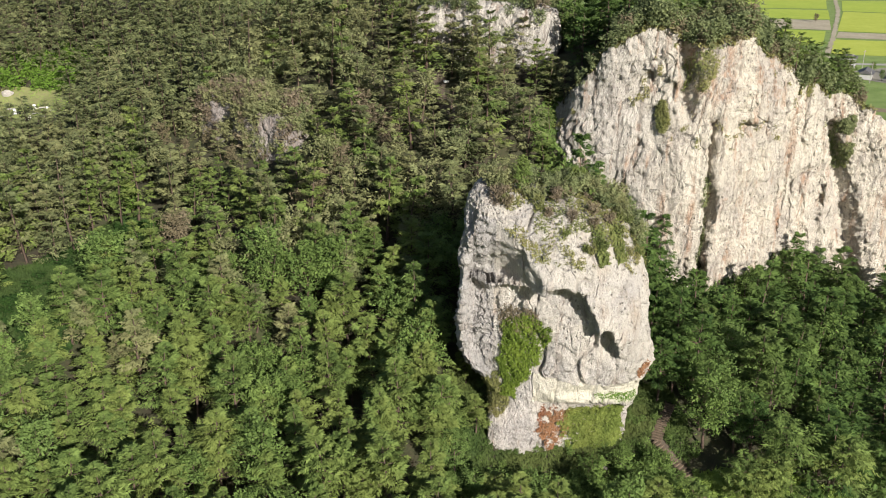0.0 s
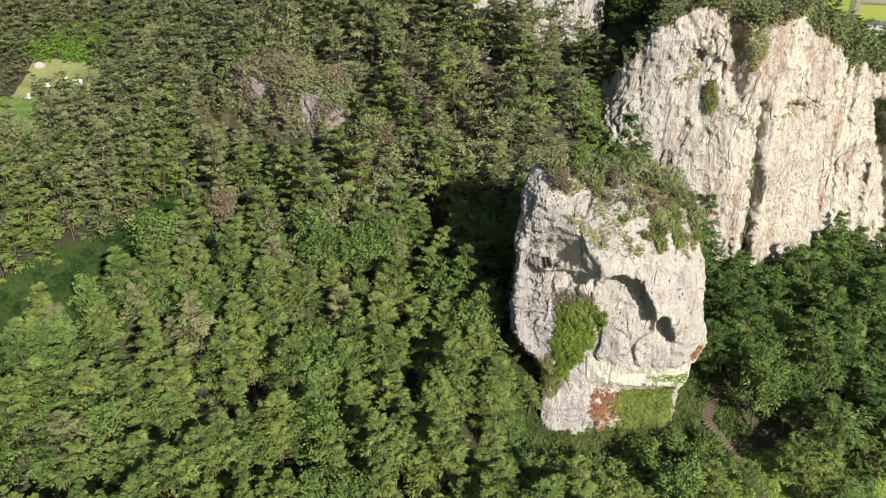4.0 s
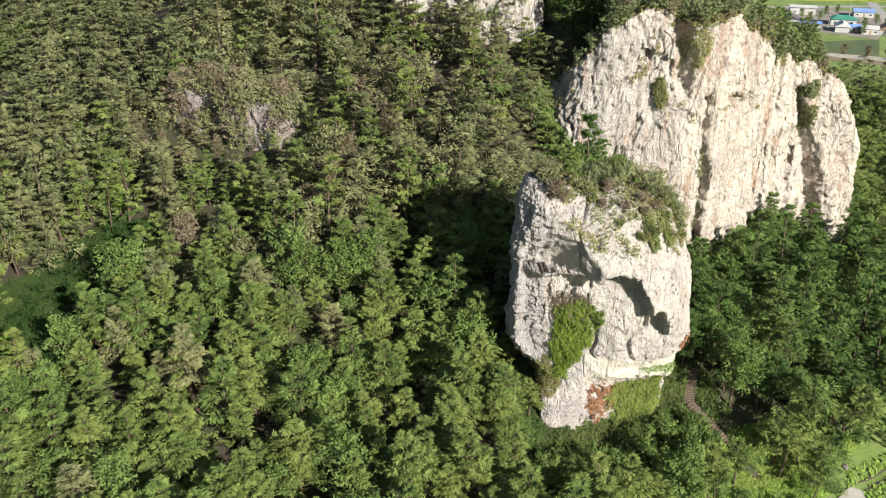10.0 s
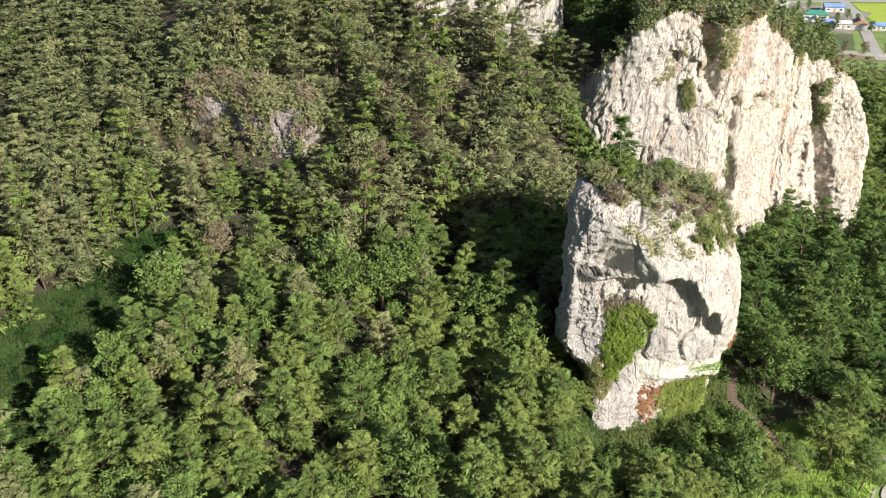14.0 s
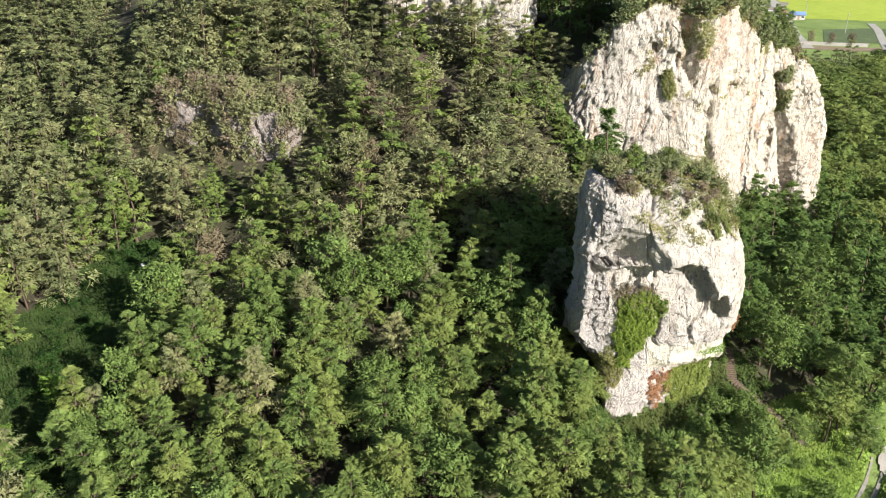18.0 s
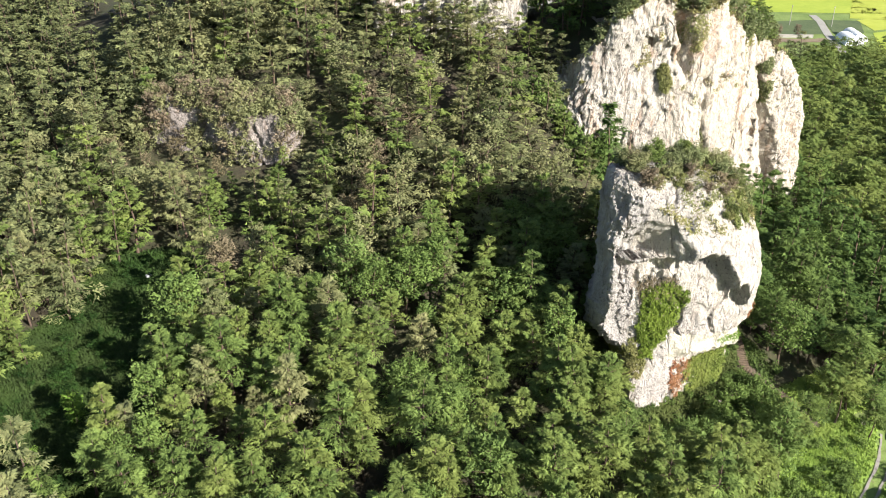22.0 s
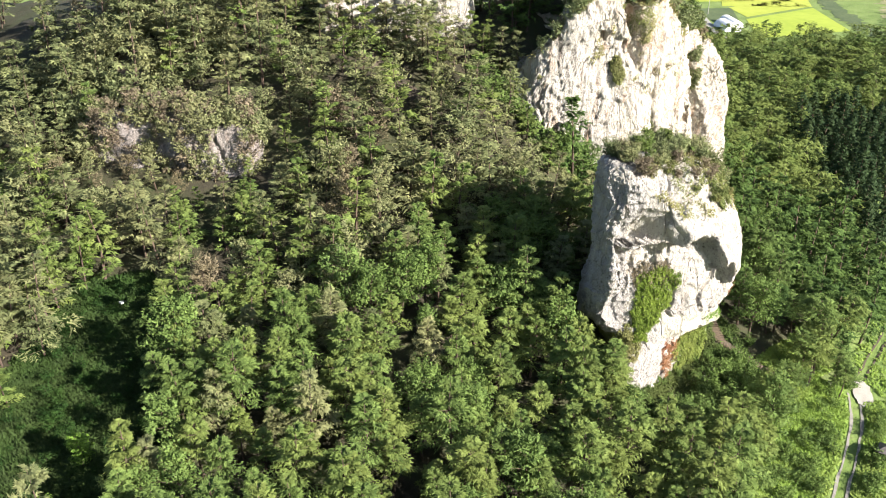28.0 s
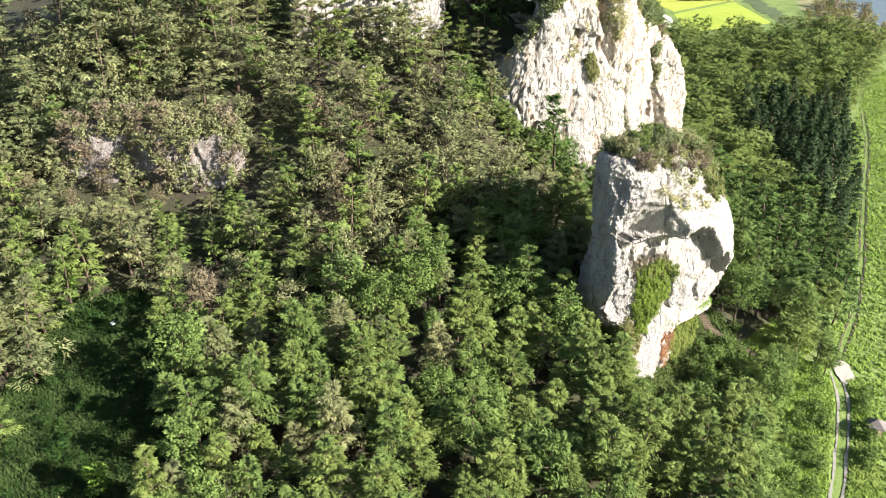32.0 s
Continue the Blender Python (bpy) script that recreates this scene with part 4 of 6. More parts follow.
tsize *= np.where(low, 0.55, 1) * np.where(((tx - 15) / 15) ** 2 + ((ty - 101) / 10) ** 2 < 1, 0.6, 1)
pick = r_tree.uniform(size=len(tx)) + 0.25 * fbm(np.stack([tx, ty, 0 * tx], -1), 0.05, 2, 77)
thin = inside(tx, ty, SPARSE)
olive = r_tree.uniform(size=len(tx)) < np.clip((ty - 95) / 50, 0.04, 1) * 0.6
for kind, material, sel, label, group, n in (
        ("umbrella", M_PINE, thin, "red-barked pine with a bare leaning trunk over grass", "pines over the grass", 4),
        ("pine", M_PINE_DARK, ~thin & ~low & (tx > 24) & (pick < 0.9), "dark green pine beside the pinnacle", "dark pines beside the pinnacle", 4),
        ("pine", M_PINE_OLIVE_HAZE, ~thin & ~low & (tx <= 24) & (pick < 0.84) & olive, "olive-green pine with layered needle sprays on the slope", "pines on the slope", 5),
        ("pine", M_PINE, ~thin & ~low & (tx <= 24) & (pick < 0.84) & ~olive, "green pine with layered needle sprays on the slope", "pines on the slope", 7),
        ("broad", M_BROAD, ~thin & (low | (pick >= np.where(tx > 24, 0.9, 0.84))), "leafy green broadleaf tree in the dense wood", "broadleaf trees on the slope", 5)):
    protos = [tree_thing(kind, 100 + 13 * k + len(kind), material, label, group) for k in range(n)]
    plant(protos, list(zip(tx[sel], ty[sel], tsize[sel], tturn[sel])), set())


LEANING = [(41.6, 84.2), (6, 84.7), (11, 82), (17.4, 80.7), (22.5, 83), (27, 85), (31.5, 87), (38, 88), (43.5, 86.6), (43.5, 92.5), (46, 97.5), (53.8, 96), (49.7, 106)]
protos = [tree_thing("umbrella", 300 + 7 * k, M_PINE, "red-barked pine with a bare leaning trunk over grass", "pines over the grass") for k in range(4)]
plant(protos, [(x, y, 0.72 + 0.05 * (k % 4), 1.3 * k) for k, (x, y) in enumerate(LEANING)], set())


# ---- far woods, one object of each kind ----
def woods(name, kind, seeds, x, y, size, material, label, r, detail=0.4):
    protos = [grow(kind, s, detail) for s in seeds]
    vl, fl, vw, fw = [], [], [], []
    nl = nw = 0
    z = land(x, y) - 0.2
    for i in range(len(x)):
        (lv, lf), (wv, wf) = protos[i % len(protos)]
        a, s = r.uniform(0, 6.28), size[i]
        rot = np.array([[np.cos(a), -np.sin(a), 0], [np.sin(a), np.cos(a), 0], [0, 0, r.uniform(0.8, 1.08)]]) * s
        at = np.array([x[i], y[i], z[i]])
        vl.append((lv @ rot.T + at).astype(np.float32))
        fl.append(lf + nl)
        nl += len(lv)
        vw.append((wv @ rot.T + at).astype(np.float32))
        fw.append(wf + nw)
        nw += len(wv)
    ob = thing(name, Matrix.Identity(4), label, "woods", kind="stuff")
    part_mesh("crowns", mesh_of("crowns", np.concatenate(vl), np.concatenate(fl), material), ob)
    part_mesh("trunks", mesh_of("trunks", np.concatenate(vw), np.concatenate(fw), M_BARK), ob)
    return ob


CEDARS = [(77, 101.5), (92, 106), (126, 126), (168, 152), (164, 172), (134, 170), (118, 151), (96, 124)]
fx, fy = jittered(-230, 268, 40, 470, 4.75, r_tree)
ok = wooded(fx, fy) & ~((fx > NEAR[0]) & (fx < NEAR[1]) & (fy > NEAR[2]) & (fy < NEAR[3]))
# the wood ends where nothing overlooks it
ok &= (fx > -22 - 0.58 * fy) & (fy > 66) & (fy < 300 + 0.8 * np.abs(np.minimum(fx, 0)))
fx, fy = fx[ok], fy[ok]
behind = (fx > 22) & (fy < 250)
keep = r_tree.uniform(size=len(fx)) < np.where(behind & ~near_line(fx, fy, CLIFF_LINE, 8), 0.85, 0.97)
# thin on the far side of the ridge and behind the cliff
far_side = (fy > 272) | ((fx > 38) & (fx < 100 + 0.4 * (fy - 185)) & (fy > 182)) | ((fx > -58) & (fx < -8) & (fy > 205))
keep &= ~far_side | (r_tree.uniform(size=len(fx)) < 0.12)
fx, fy = fx[keep], fy[keep]
fpick = r_tree.uniform(size=len(fx)) + 0.3 * fbm(np.stack([fx, fy, 0 * fx], -1), 0.05, 2, 88)
fsize = r_tree.uniform(0.8, 1.34, len(fx)) * np.where(near_line(fx, fy, CLIFF_LINE[4:], 6), 0.9, np.where(near_line(fx, fy, CLIFF_LINE, 3), 0.7, 1))
fsize *= np.where(near_line(fx, fy, [(14, 152), (18, 142), (24, 134)], 4), 0.7, 1)
OUTCROP_FRONT = [(-49, 168), (-44, 163), (-38, 157), (-32, 152), (-26, 150)]
fsize *= np.where(near_line(fx, fy, OUTCROP_FRONT, 5), 0.55, np.where(near_line(fx, fy, OUTCROP_FRONT, 10), 0.75, 1))
fsize *= np.where(inside(fx, fy, [(-128, 186), (-84, 186), (-88, 219), (-128, 222)]), 0.5, 1)
cedar_zone = inside(fx, fy, CEDARS)
dry_zone = 0.8 * fbm(np.stack([fx, fy, 0 * fx], -1), 0.09, 2, 91) + 0.7 * np.exp(-((fx + 32) ** 2 + (fy - 150) ** 2) / 300) + 0.6 * np.exp(-((fx + 12) ** 2 + (fy - 134) ** 2) / 120)
dry = (dry_zone > 0.6) & ~cedar_zone & (fx < 30) & (fy < 240) & (r_tree.uniform(size=len(fx)) < 0.45)
mid = (fy < 178) | ((fx > 60) & (fy < 250))
cx2, cy2 = jittered(74, 172, 96, 176, 5.0, r_tree)
ok = inside(cx2, cy2, CEDARS) & wooded(cx2, cy2)
woods("cedar_stand", "cedar", (1, 2, 3), cx2[ok], cy2[ok], r_tree.uniform(0.75, 1.25, ok.sum()), M_CEDAR, "dark planted cedars with pointed crowns", r_tree, 0.55)
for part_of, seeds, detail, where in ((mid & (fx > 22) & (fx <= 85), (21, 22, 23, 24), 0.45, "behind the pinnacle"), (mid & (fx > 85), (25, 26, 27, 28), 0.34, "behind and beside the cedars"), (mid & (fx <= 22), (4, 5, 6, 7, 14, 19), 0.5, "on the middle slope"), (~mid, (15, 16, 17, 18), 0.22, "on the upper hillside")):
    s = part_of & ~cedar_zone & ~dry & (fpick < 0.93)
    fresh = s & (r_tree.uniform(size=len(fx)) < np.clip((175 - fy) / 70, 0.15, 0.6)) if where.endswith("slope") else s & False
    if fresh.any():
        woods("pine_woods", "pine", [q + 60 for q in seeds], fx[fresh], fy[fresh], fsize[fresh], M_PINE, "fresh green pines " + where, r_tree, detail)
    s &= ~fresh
    # olive farther up and lighter green past the cedars take in distance haze
    woods("pine_woods", "umbrella" if "cedars" in where else "pine", seeds, fx[s], fy[s], fsize[s] * (1.15 if where.startswith("behind") else 1), M_PINE_DARK if where.startswith("behind the") else M_PINE if where.startswith("behind") else M_PINE_OLIVE_HAZE, "dense green pine wood " + where, r_tree, detail)
    s = part_of & ~cedar_zone & ~dry & (fpick >= 0.93)
    woods("broadleaf_woods", "broad", [q + 30 for q in seeds], fx[s], fy[s], fsize[s], M_BROAD if where.startswith("behind") else M_BROAD_OLIVE, "mixed green broadleaf trees " + where, r_tree, 1.2 * detail)
s = dry
woods("dry_thicket", "broad", (11, 12, 13), fx[s], fy[s], fsize[s] * 0.85, M_DRY, "grey-brown half-bare thicket on the slope", r_tree, 0.7)


# ---- plants on the rocks ----
def spread_on(p, n, mask, count, r, lift=0.05):
    """Random places on a rock's surface where mask holds, with the way out of the rock."""
    idx = np.flatnonzero(mask.ravel())
    q = r.choice(idx, count)
    at = p.reshape(-1, 3)[q] + r.normal(0, 0.12, (count, 3))
    return at + n.reshape(-1, 3)[q] * lift, n.reshape(-1, 3)[q]


def outward(p, n, centre):
    s = np.sign(((p - np.array(centre)) * n * np.array([1, 1, 0])).sum(-1)).mean()
    return n if s >= 0 else -n


def climber(name, p, n, mask, count, size, material, label, r, lift=0.18):
    at, up = spread_on(p, n, mask, count, r, 0.0)
    at = at + up * r.uniform(0.02, lift, (count, 1))
    v, f = sprays(at, up + np.array([0, 0, 0.25]), r.normal(size=at.shape) + np.array([0, 0, -0.8]), size, 0.45, r, 0.5)
    ob = new(name, mesh_of(name, v, f, material))
    return tagged(ob, label, "climbing plant")


r_veg = np.random.default_rng(5)
pin_n = outward(pin_p, pin_n, (14, 101, 25))
cliff_n = outward(cliff_p, cliff_n, (52, 154, 30))
PX, PY, PZ = pin_p[..., 0], pin_p[..., 1], pin_p[..., 2]
edge = fbm(pin_p, 0.45, 3, 70)
edge_fine = fbm(pin_p, 1.4, 3, 71)
facing = PY < np.interp(PZ, LEVELS[:, 0], LEVELS[:, 2])[..., ] - 0.3
ivy_mid = 10.3 - 0.22 * (26 - PZ)
green_ivy = facing & (PZ > 17.2) & (PZ < 29.2) & (np.abs(PX - ivy_mid) < np.interp(PZ, [17, 20, 22.5, 26, 28, 29.2], [0.3, 1.0, 2.3, 2.6, 2.0, 0.5]) + 0.5 * edge + 0.7 * edge_fine)
climber("green_ivy", pin_p, pin_n, green_ivy, 9500, 0.16, M_IVY, "bright green ivy hanging on the pinnacle face", r_veg, 0.4)
ivy_top = facing & (PZ > 26.2) & (PZ < 30.0) & (np.abs(PX - 9.9) < 2.4 + edge_fine) & (edge_fine > -0.1)
climber("browned_ivy", pin_p, pin_n, ivy_top, 1500, 0.15, M_DRY, "browned dry shoots along the ivy's upper edge", r_veg, 0.35)
old_vine = (PX < 9.5) & (PY < 103) & (((PX - 7.2) / 2.0) ** 2 + ((PZ - 17.2) / 3.2) ** 2 + 0.4 * edge < 0.75) & (edge_fine > -0.35)
climber("withered_vine", pin_p, pin_n, old_vine, 4200, 0.16, M_SHRUB, "grey-green withered vine beside the ivy", r_veg, 0.3)
wall_ivy = facing & (PZ < 15.9 + 0.3 * edge_fine) & (PZ > 8.9 + 0.5 * edge_fine) & (PX > 16.0 - 0.12 * (PZ - 12) + 1.2 * edge_fine) & (PX < 23.7 + 0.4 * edge_fine) & (((PX - 20.2) / 4.9) ** 2 + ((PZ - 12.9) / 4.3) ** 2 + 0.25 * edge < 1.05)
climber("wall_ivy", pin_p, pin_n, wall_ivy, 11000, 0.19, M_WALL_IVY, "green ivy sheet on the wall under the overhang", r_veg, 0.3)
red = facing & (PZ < 16.6) & (((PX - 14.4) / 2.4) ** 2 + ((PZ - 13.4) / 4.0) ** 2 + 0.4 * edge + 0.35 * edge_fine < 0.85) & (edge_fine > -0.3)
climber("red_creeper", pin_p, pin_n, red, 2000, 0.16, M_RED, "autumn-red creeper on the undercut wall", r_veg, 0.2)
lip_moss = facing & (np.abs(PZ - 18.2 + 0.15 * (PX - 21)) < 0.5 + 0.3 * edge_fine) & (PX > 19.5) & (PX < 25)
tagged(climber("lip_moss", pin_p, pin_n, lip_moss, 600, 0.13, M_YOUNG, "yellow-green growth along the overhanging lip", r_veg, 0.15), "yellow-green growth along the overhanging lip", "moss", kind="stuff")
tip = facing & (((PX - 25.6) / 0.9) ** 2 + ((PZ - 21.6) / 1.3) ** 2 < 1)
if tip.any():
    climber("tip_creeper", pin_p, pin_n, tip, 500, 0.16, M_RED, "small red and green creeper at the rock's corner", r_veg, 0.2)
crown_slope = (pin_n[..., 2] > 0.25) & (PZ > 38.0 - 0.17 * (PX - 8)) & (PX > 7.5)
climber("crown_grass", pin_p, pin_n, crown_slope & (edge + 0.3 * edge_fine > -0.25), 12000, 0.17, M_SHRUB, "dry yellow-green grass on the pinnacle's crown", r_veg, 0.4)


def shrub_set(kind, material, seeds, places, label, group, cat_scale):
    protos = [tree_thing(kind, s, material, label, group) for s in seeds]
    used = set()
    for i, (x, y, z, s, a) in enumerate(places):
        k = i % len(protos)
        m = Matrix.LocRotScale((x, y, z - 0.15), Euler((0, 0, a)), (s * cat_scale,) * 3)
        if k in used:
            copy_thing(protos[k], m).scale = m.to_scale()
        else:
            protos[k].matrix_basis = m
            used.add(k)


def shrub_mass(name, kind, material, seeds, places, label, scale, detail=0.45):
    """Many small plants that nobody would count, joined."""
    protos = [grow(kind, q, detail) for q in seeds]
    leaves, wood = [], []
    for i, (x, y, z, s, a) in enumerate(places):
        (lv, lf), (wv, wf) = protos[i % len(protos)]
        rot = np.array([[np.cos(a), -np.sin(a), 0], [np.sin(a), np.cos(a), 0], [0, 0, 1]]) * s * scale
        leaves.append((lv @ rot.T + np.array([x, y, z - 0.15]), lf))
        wood.append((wv @ rot.T + np.array([x, y, z - 0.15]), wf))
    ob = thing(name, Matrix.Identity(4), label, "shrubs", kind="stuff")
    part_mesh("leaves", mesh_of("leaves", *joined(leaves), material), ob)
    part_mesh("twigs", mesh_of("twigs", *joined(wood), M_BARK), ob)


def spots_on(p, n, mask, count, r):
    at, _ = spread_on(p, n, mask, count, r, 0.0)
    return [(*q, r.uniform(0.7, 1.3), r.uniform(0, 6.28)) for q in at]


top = (pin_n[..., 2] > 0.3) & (PZ > 38.8 - 0.17 * (PX - 8)) & (PX > 6.2)
shrub_set("shrub", M_BROAD_OLIVE, (61, 62, 63), spots_on(pin_p, pin_n, top & (PY > 99.5), 55, r_veg), "green shrub on the pinnacle's crown", "shrubs on the pinnacle", 1.15)
shrub_set("shrub", M_SHRUB, (64, 65), spots_on(pin_p, pin_n, top, 36, r_veg), "yellow-green shrub on the pinnacle's crown", "shrubs on the pinnacle", 0.75)
shrub_set("shrub", M_DRY, (66, 67), spots_on(pin_p, pin_n, top, 20, r_veg), "grey dry shrub on the pinnacle's crown", "shrubs on the pinnacle", 0.9)
shrub_set("young", M_PINE, (68, 69), spots_on(pin_p, pin_n, top & (PX > 9) & (PX < 19) & (PY > 101), 10, r_veg), "small upright pine on the pinnacle's crown", "shrubs on the pinnacle", 0.75)
gullies = facing & (PZ > 36.8) & (PZ < 41) & ((np.abs(PX - 19.0 + 0.2 * (PZ - 38)) < 0.6) | (np.abs(PX - 21.6 + 0.3 * (PZ - 37)) < 0.6))
climber("gully_grass", pin_p, pin_n, gullies, 1800, 0.2, M_SHRUB, "tufts of grass in the gullies below the crown", r_veg, 0.5)

CX, CY, CZ = cliff_p[..., 0], cliff_p[..., 1], cliff_p[..., 2]
rim_z = cliff_rim(CX, CY)
cedge = fbm(cliff_p, 0.5, 3, 75)
cface = CY < 153
bush = cface & (((CX - 34.9) / 0.9) ** 2 + ((CZ - 45.2) / 2.6) ** 2 + 0.3 * cedge < 0.9)
climber("cliff_bush", cliff_p, cliff_n, bush, 1300, 0.2, M_SHRUB, "green bush growing in a groove of the cliff", r_veg, 0.7)
cracks = cface & (((np.abs(CX - 42.6 - 0.03 * (CZ - 35)) < 0.9) & (CZ < 36) & (CZ > 22)) | ((np.abs(CX - 71.2) < 1.5) & (CZ > 32) & (CZ < 42))) & (cedge > -0.2)
climber("crack_growth", cliff_p, cliff_n, cracks, 3600, 0.22, M_IVY_DARK, "dark growth in the cliff's upright cracks", r_veg, 0.5)
gully = cface & (((CX - 40.5 - 0.3 * (CZ - 52)) / 2.2) ** 2 + ((CZ - 52.5) / 3.2) ** 2 + 1.3 * cedge < 0.7)
climber("gully_growth", cliff_p, cliff_n, gully, 1300, 0.18, M_SHRUB, "green growth filling the gully at the cliff's top", r_veg, 0.9)
ledges = cface & (cedge > 0.78) & (CZ > 40) & (CZ < rim_z - 0.5)
climber("ledge_grass", cliff_p, cliff_n, ledges, 1300, 0.18, M_SHRUB, "grass tufts on the cliff's ledges", r_veg, 0.4)
cap = (cliff_n[..., 2] > 0.35) & (CZ > rim_z - 2.5)
climber("cliff_cap_grass", cliff_p, cliff_n, cap, 16000, 0.26, M_SHRUB, "dry grass and low growth on the cliff's cap", r_veg, 0.5)
shrub_mass("cliff_shrubs", "shrub", M_BROAD_OLIVE, (71, 72, 73), spots_on(cliff_p, cliff_n, cap & (cedge > -0.4), 230, r_veg), "green shrubs crowding the cliff's cap", 1.6)
shrub_mass("dry_cliff_shrubs", "shrub", M_DRY, (74, 77), spots_on(cliff_p, cliff_n, cap, 70, r_veg), "grey dry shrubs on the cliff's cap", 1.2)
shrub_mass("cliff_pines", "pine", M_PINE, (75, 76, 78), spots_on(cliff_p, cliff_n, cap & (CY > 144), 120, r_veg), "small dark green pines rooted on the cliff's cap", 0.5, 0.28)

for op, count in ((out_p, 190), (outf_p, 40)):
    on = np.ones(op.shape[:2], bool)
    on[: int(op.shape[0] * 0.2)] = False
    # two bare faces look out of the growth
    bare = ((np.abs(op[..., 0] + 43.0) < 2.8) | (np.abs(op[..., 0] + 31.5) < 1.8)) & (fbm(op, 0.3, 2, 13) > -0.25) if count > 50 else fbm(op, 0.25, 2, 12) > -0.1
    on &= ~(bare & (op[..., 2] < np.max(op[..., 2]) - 3))
    nn = np.zeros_like(op)
    nn[..., 2] = 1
    shrub_mass("dry_ledge_shrubs", "shrub", M_DRY, (81, 82), spots_on(op, nn, on, count // 2, r_veg), "grey-brown twiggy shrubs on the rock band", 1.4)
    shrub_mass("ledge_shrubs", "shrub", M_BROAD_OLIVE, (83, 84), spots_on(op, nn, on, count, r_veg), "olive shrubs on the rock band", 1.3)


gx, gy = r_veg.uniform(-122, -92, 90), r_veg.uniform(231, 246, 90)
shrub_mass("hillside_shrubs", "shrub", M_YOUNG, (85, 86), [(x, y, land1(x, y), r_veg.uniform(0.8, 1.6), r_veg.uniform(0, 6)) for x, y in zip(gx, gy)], "light green shrubs behind the grave field", 1.7)
gx, gy = r_veg.uniform(-53, -22, 240), r_veg.uniform(170, 198, 240)
ok = ~inside(gx, gy, OPEN)
shrub_mass("ridge_shrubs", "shrub", M_BROAD_OLIVE, (87, 88, 89), [(x, y, land1(x, y), r_veg.uniform(0.8, 1.6), r_veg.uniform(0, 6)) for x, y in zip(gx[ok], gy[ok])], "olive shrubs round the bare ground on the ridge", 1.5)


# ---- grass, weeds, small growth ----
def tufts_in(name, corners, count, size, material, label, r, avoid=None, tall=1.0):
    c = np.array(corners, float)
    x, y = r.uniform(c[:, 0].min(), c[:, 0].max(), count * 3), r.uniform(c[:, 1].min(), c[:, 1].max(), count * 3)
    ok = inside(x, y, corners) & ~inside(x, y, SLAB)
    if avoid is not None:
        ok &= ~avoid(x, y)
    x, y = x[ok][:count], y[ok][:count]
    at = np.stack([x, y, land(x, y)], -1)
    k = 4
    at = np.repeat(at, k, 0) + r.normal(0, size * 0.5, (len(at) * k, 3)) * np.array([1, 1, 0])
    way = np.stack([r.normal(0, 0.5, len(at)), r.normal(0, 0.5, len(at)), np.full(len(at), tall)], -1)
    at[:, 2] += size * 0.45 * tall
    v, f = sprays(at, np.stack([r.normal(0, 0.5, len(at)) + 0.2, r.normal(0, 0.5, len(at)) - 0.6, np.full(len(at), 0.9)], -1), way, size, 0.4, r, 0.3)
    return tagged(new(name, mesh_of(name, v, f, material)), label, "grass", kind="stuff")


off_lane = lambda x, y: near_line(x, y, LANE, 1.5) | (np.hypot(x - 46.8, y - 83.4) < 2.7)
tufts_in("bank_grass", GRASS, 9000, 0.42, M_GRASS, "thick bright green grass on the bank below the wood", r_veg, off_lane)
tufts_in("slope_grass", [(12, 76), (36, 79), (44, 86), (40, 92), (26, 92), (16, 86)], 7000, 0.42, M_GRASS, "green grass and weeds between the pines", r_veg, lambda x, y: off_lane(x, y) | near_line(x, y, STAIR_PATH, 0.9))
tufts_in("riverside_grass", [(-12, 50), (18, 64), (44, 78), (49, 88.5), (66, 95), (91, 107), (125, 126), (162, 146), (228, 176), (255, 178), (240, 150), (90, 80), (40, 50), (0, 35)], 34000, 0.4, M_GRASS, "thick bright green grass beside the lane", r_veg,
         lambda x, y: off_lane(x, y) | near_line(x, y, TRACK, 0.7))
tufts_in("undergrowth", SPARSE, 4500, 0.4, M_GRASS, "green grass under the sparse pines", r_veg, lambda x, y: near_line(x, y, STAIR_PATH, 0.9))
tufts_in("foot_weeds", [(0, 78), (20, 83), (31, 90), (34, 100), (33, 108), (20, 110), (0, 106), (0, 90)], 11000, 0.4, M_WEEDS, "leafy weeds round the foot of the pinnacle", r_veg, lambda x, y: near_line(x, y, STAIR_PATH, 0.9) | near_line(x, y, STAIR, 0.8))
tufts_in("cliff_foot_weeds", [(14, 146), (18, 133), (31, 127), (43, 124), (56, 131), (66, 137), (86, 141), (86, 150), (64, 147), (43, 134), (24, 141), (20, 150)], 6000, 0.5, M_BROAD, "leafy weeds along the foot of the cliff", r_veg)
# the clearing's weeds and bushes carry tree shade in their leaf colour
tufts_in("meadow_weeds", [(-76, 131), (-59, 149), (-49, 145), (-45, 136), (-49, 126), (-55, 110), (-64, 99), (-84, 105), (-80, 120)], 15000, 0.5, M_MEADOW_SHADE, "rank green weeds in the clearing", r_veg)
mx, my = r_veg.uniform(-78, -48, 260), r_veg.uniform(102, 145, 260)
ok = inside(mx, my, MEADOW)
shrub_mass("meadow_bushes", "shrub", M_MEADOW_SHADE, (108, 109), [(x, y, land1(x, y), r_veg.uniform(0.4, 1.3), r_veg.uniform(0, 6)) for x, y in zip(mx[ok], my[ok])], "low bushes and brambles in the clearing, tree shade in their colour", 0.8)
tufts_in("field_weeds", FIELD_UP, 3000, 0.6, M_BROAD, "bright green field above the wood", r_veg)
tufts_in("grave_turf", GRAVES, 2500, 0.3, M_GRASS, "mown yellow-green turf of the grave field", r_veg, tall=0.3)
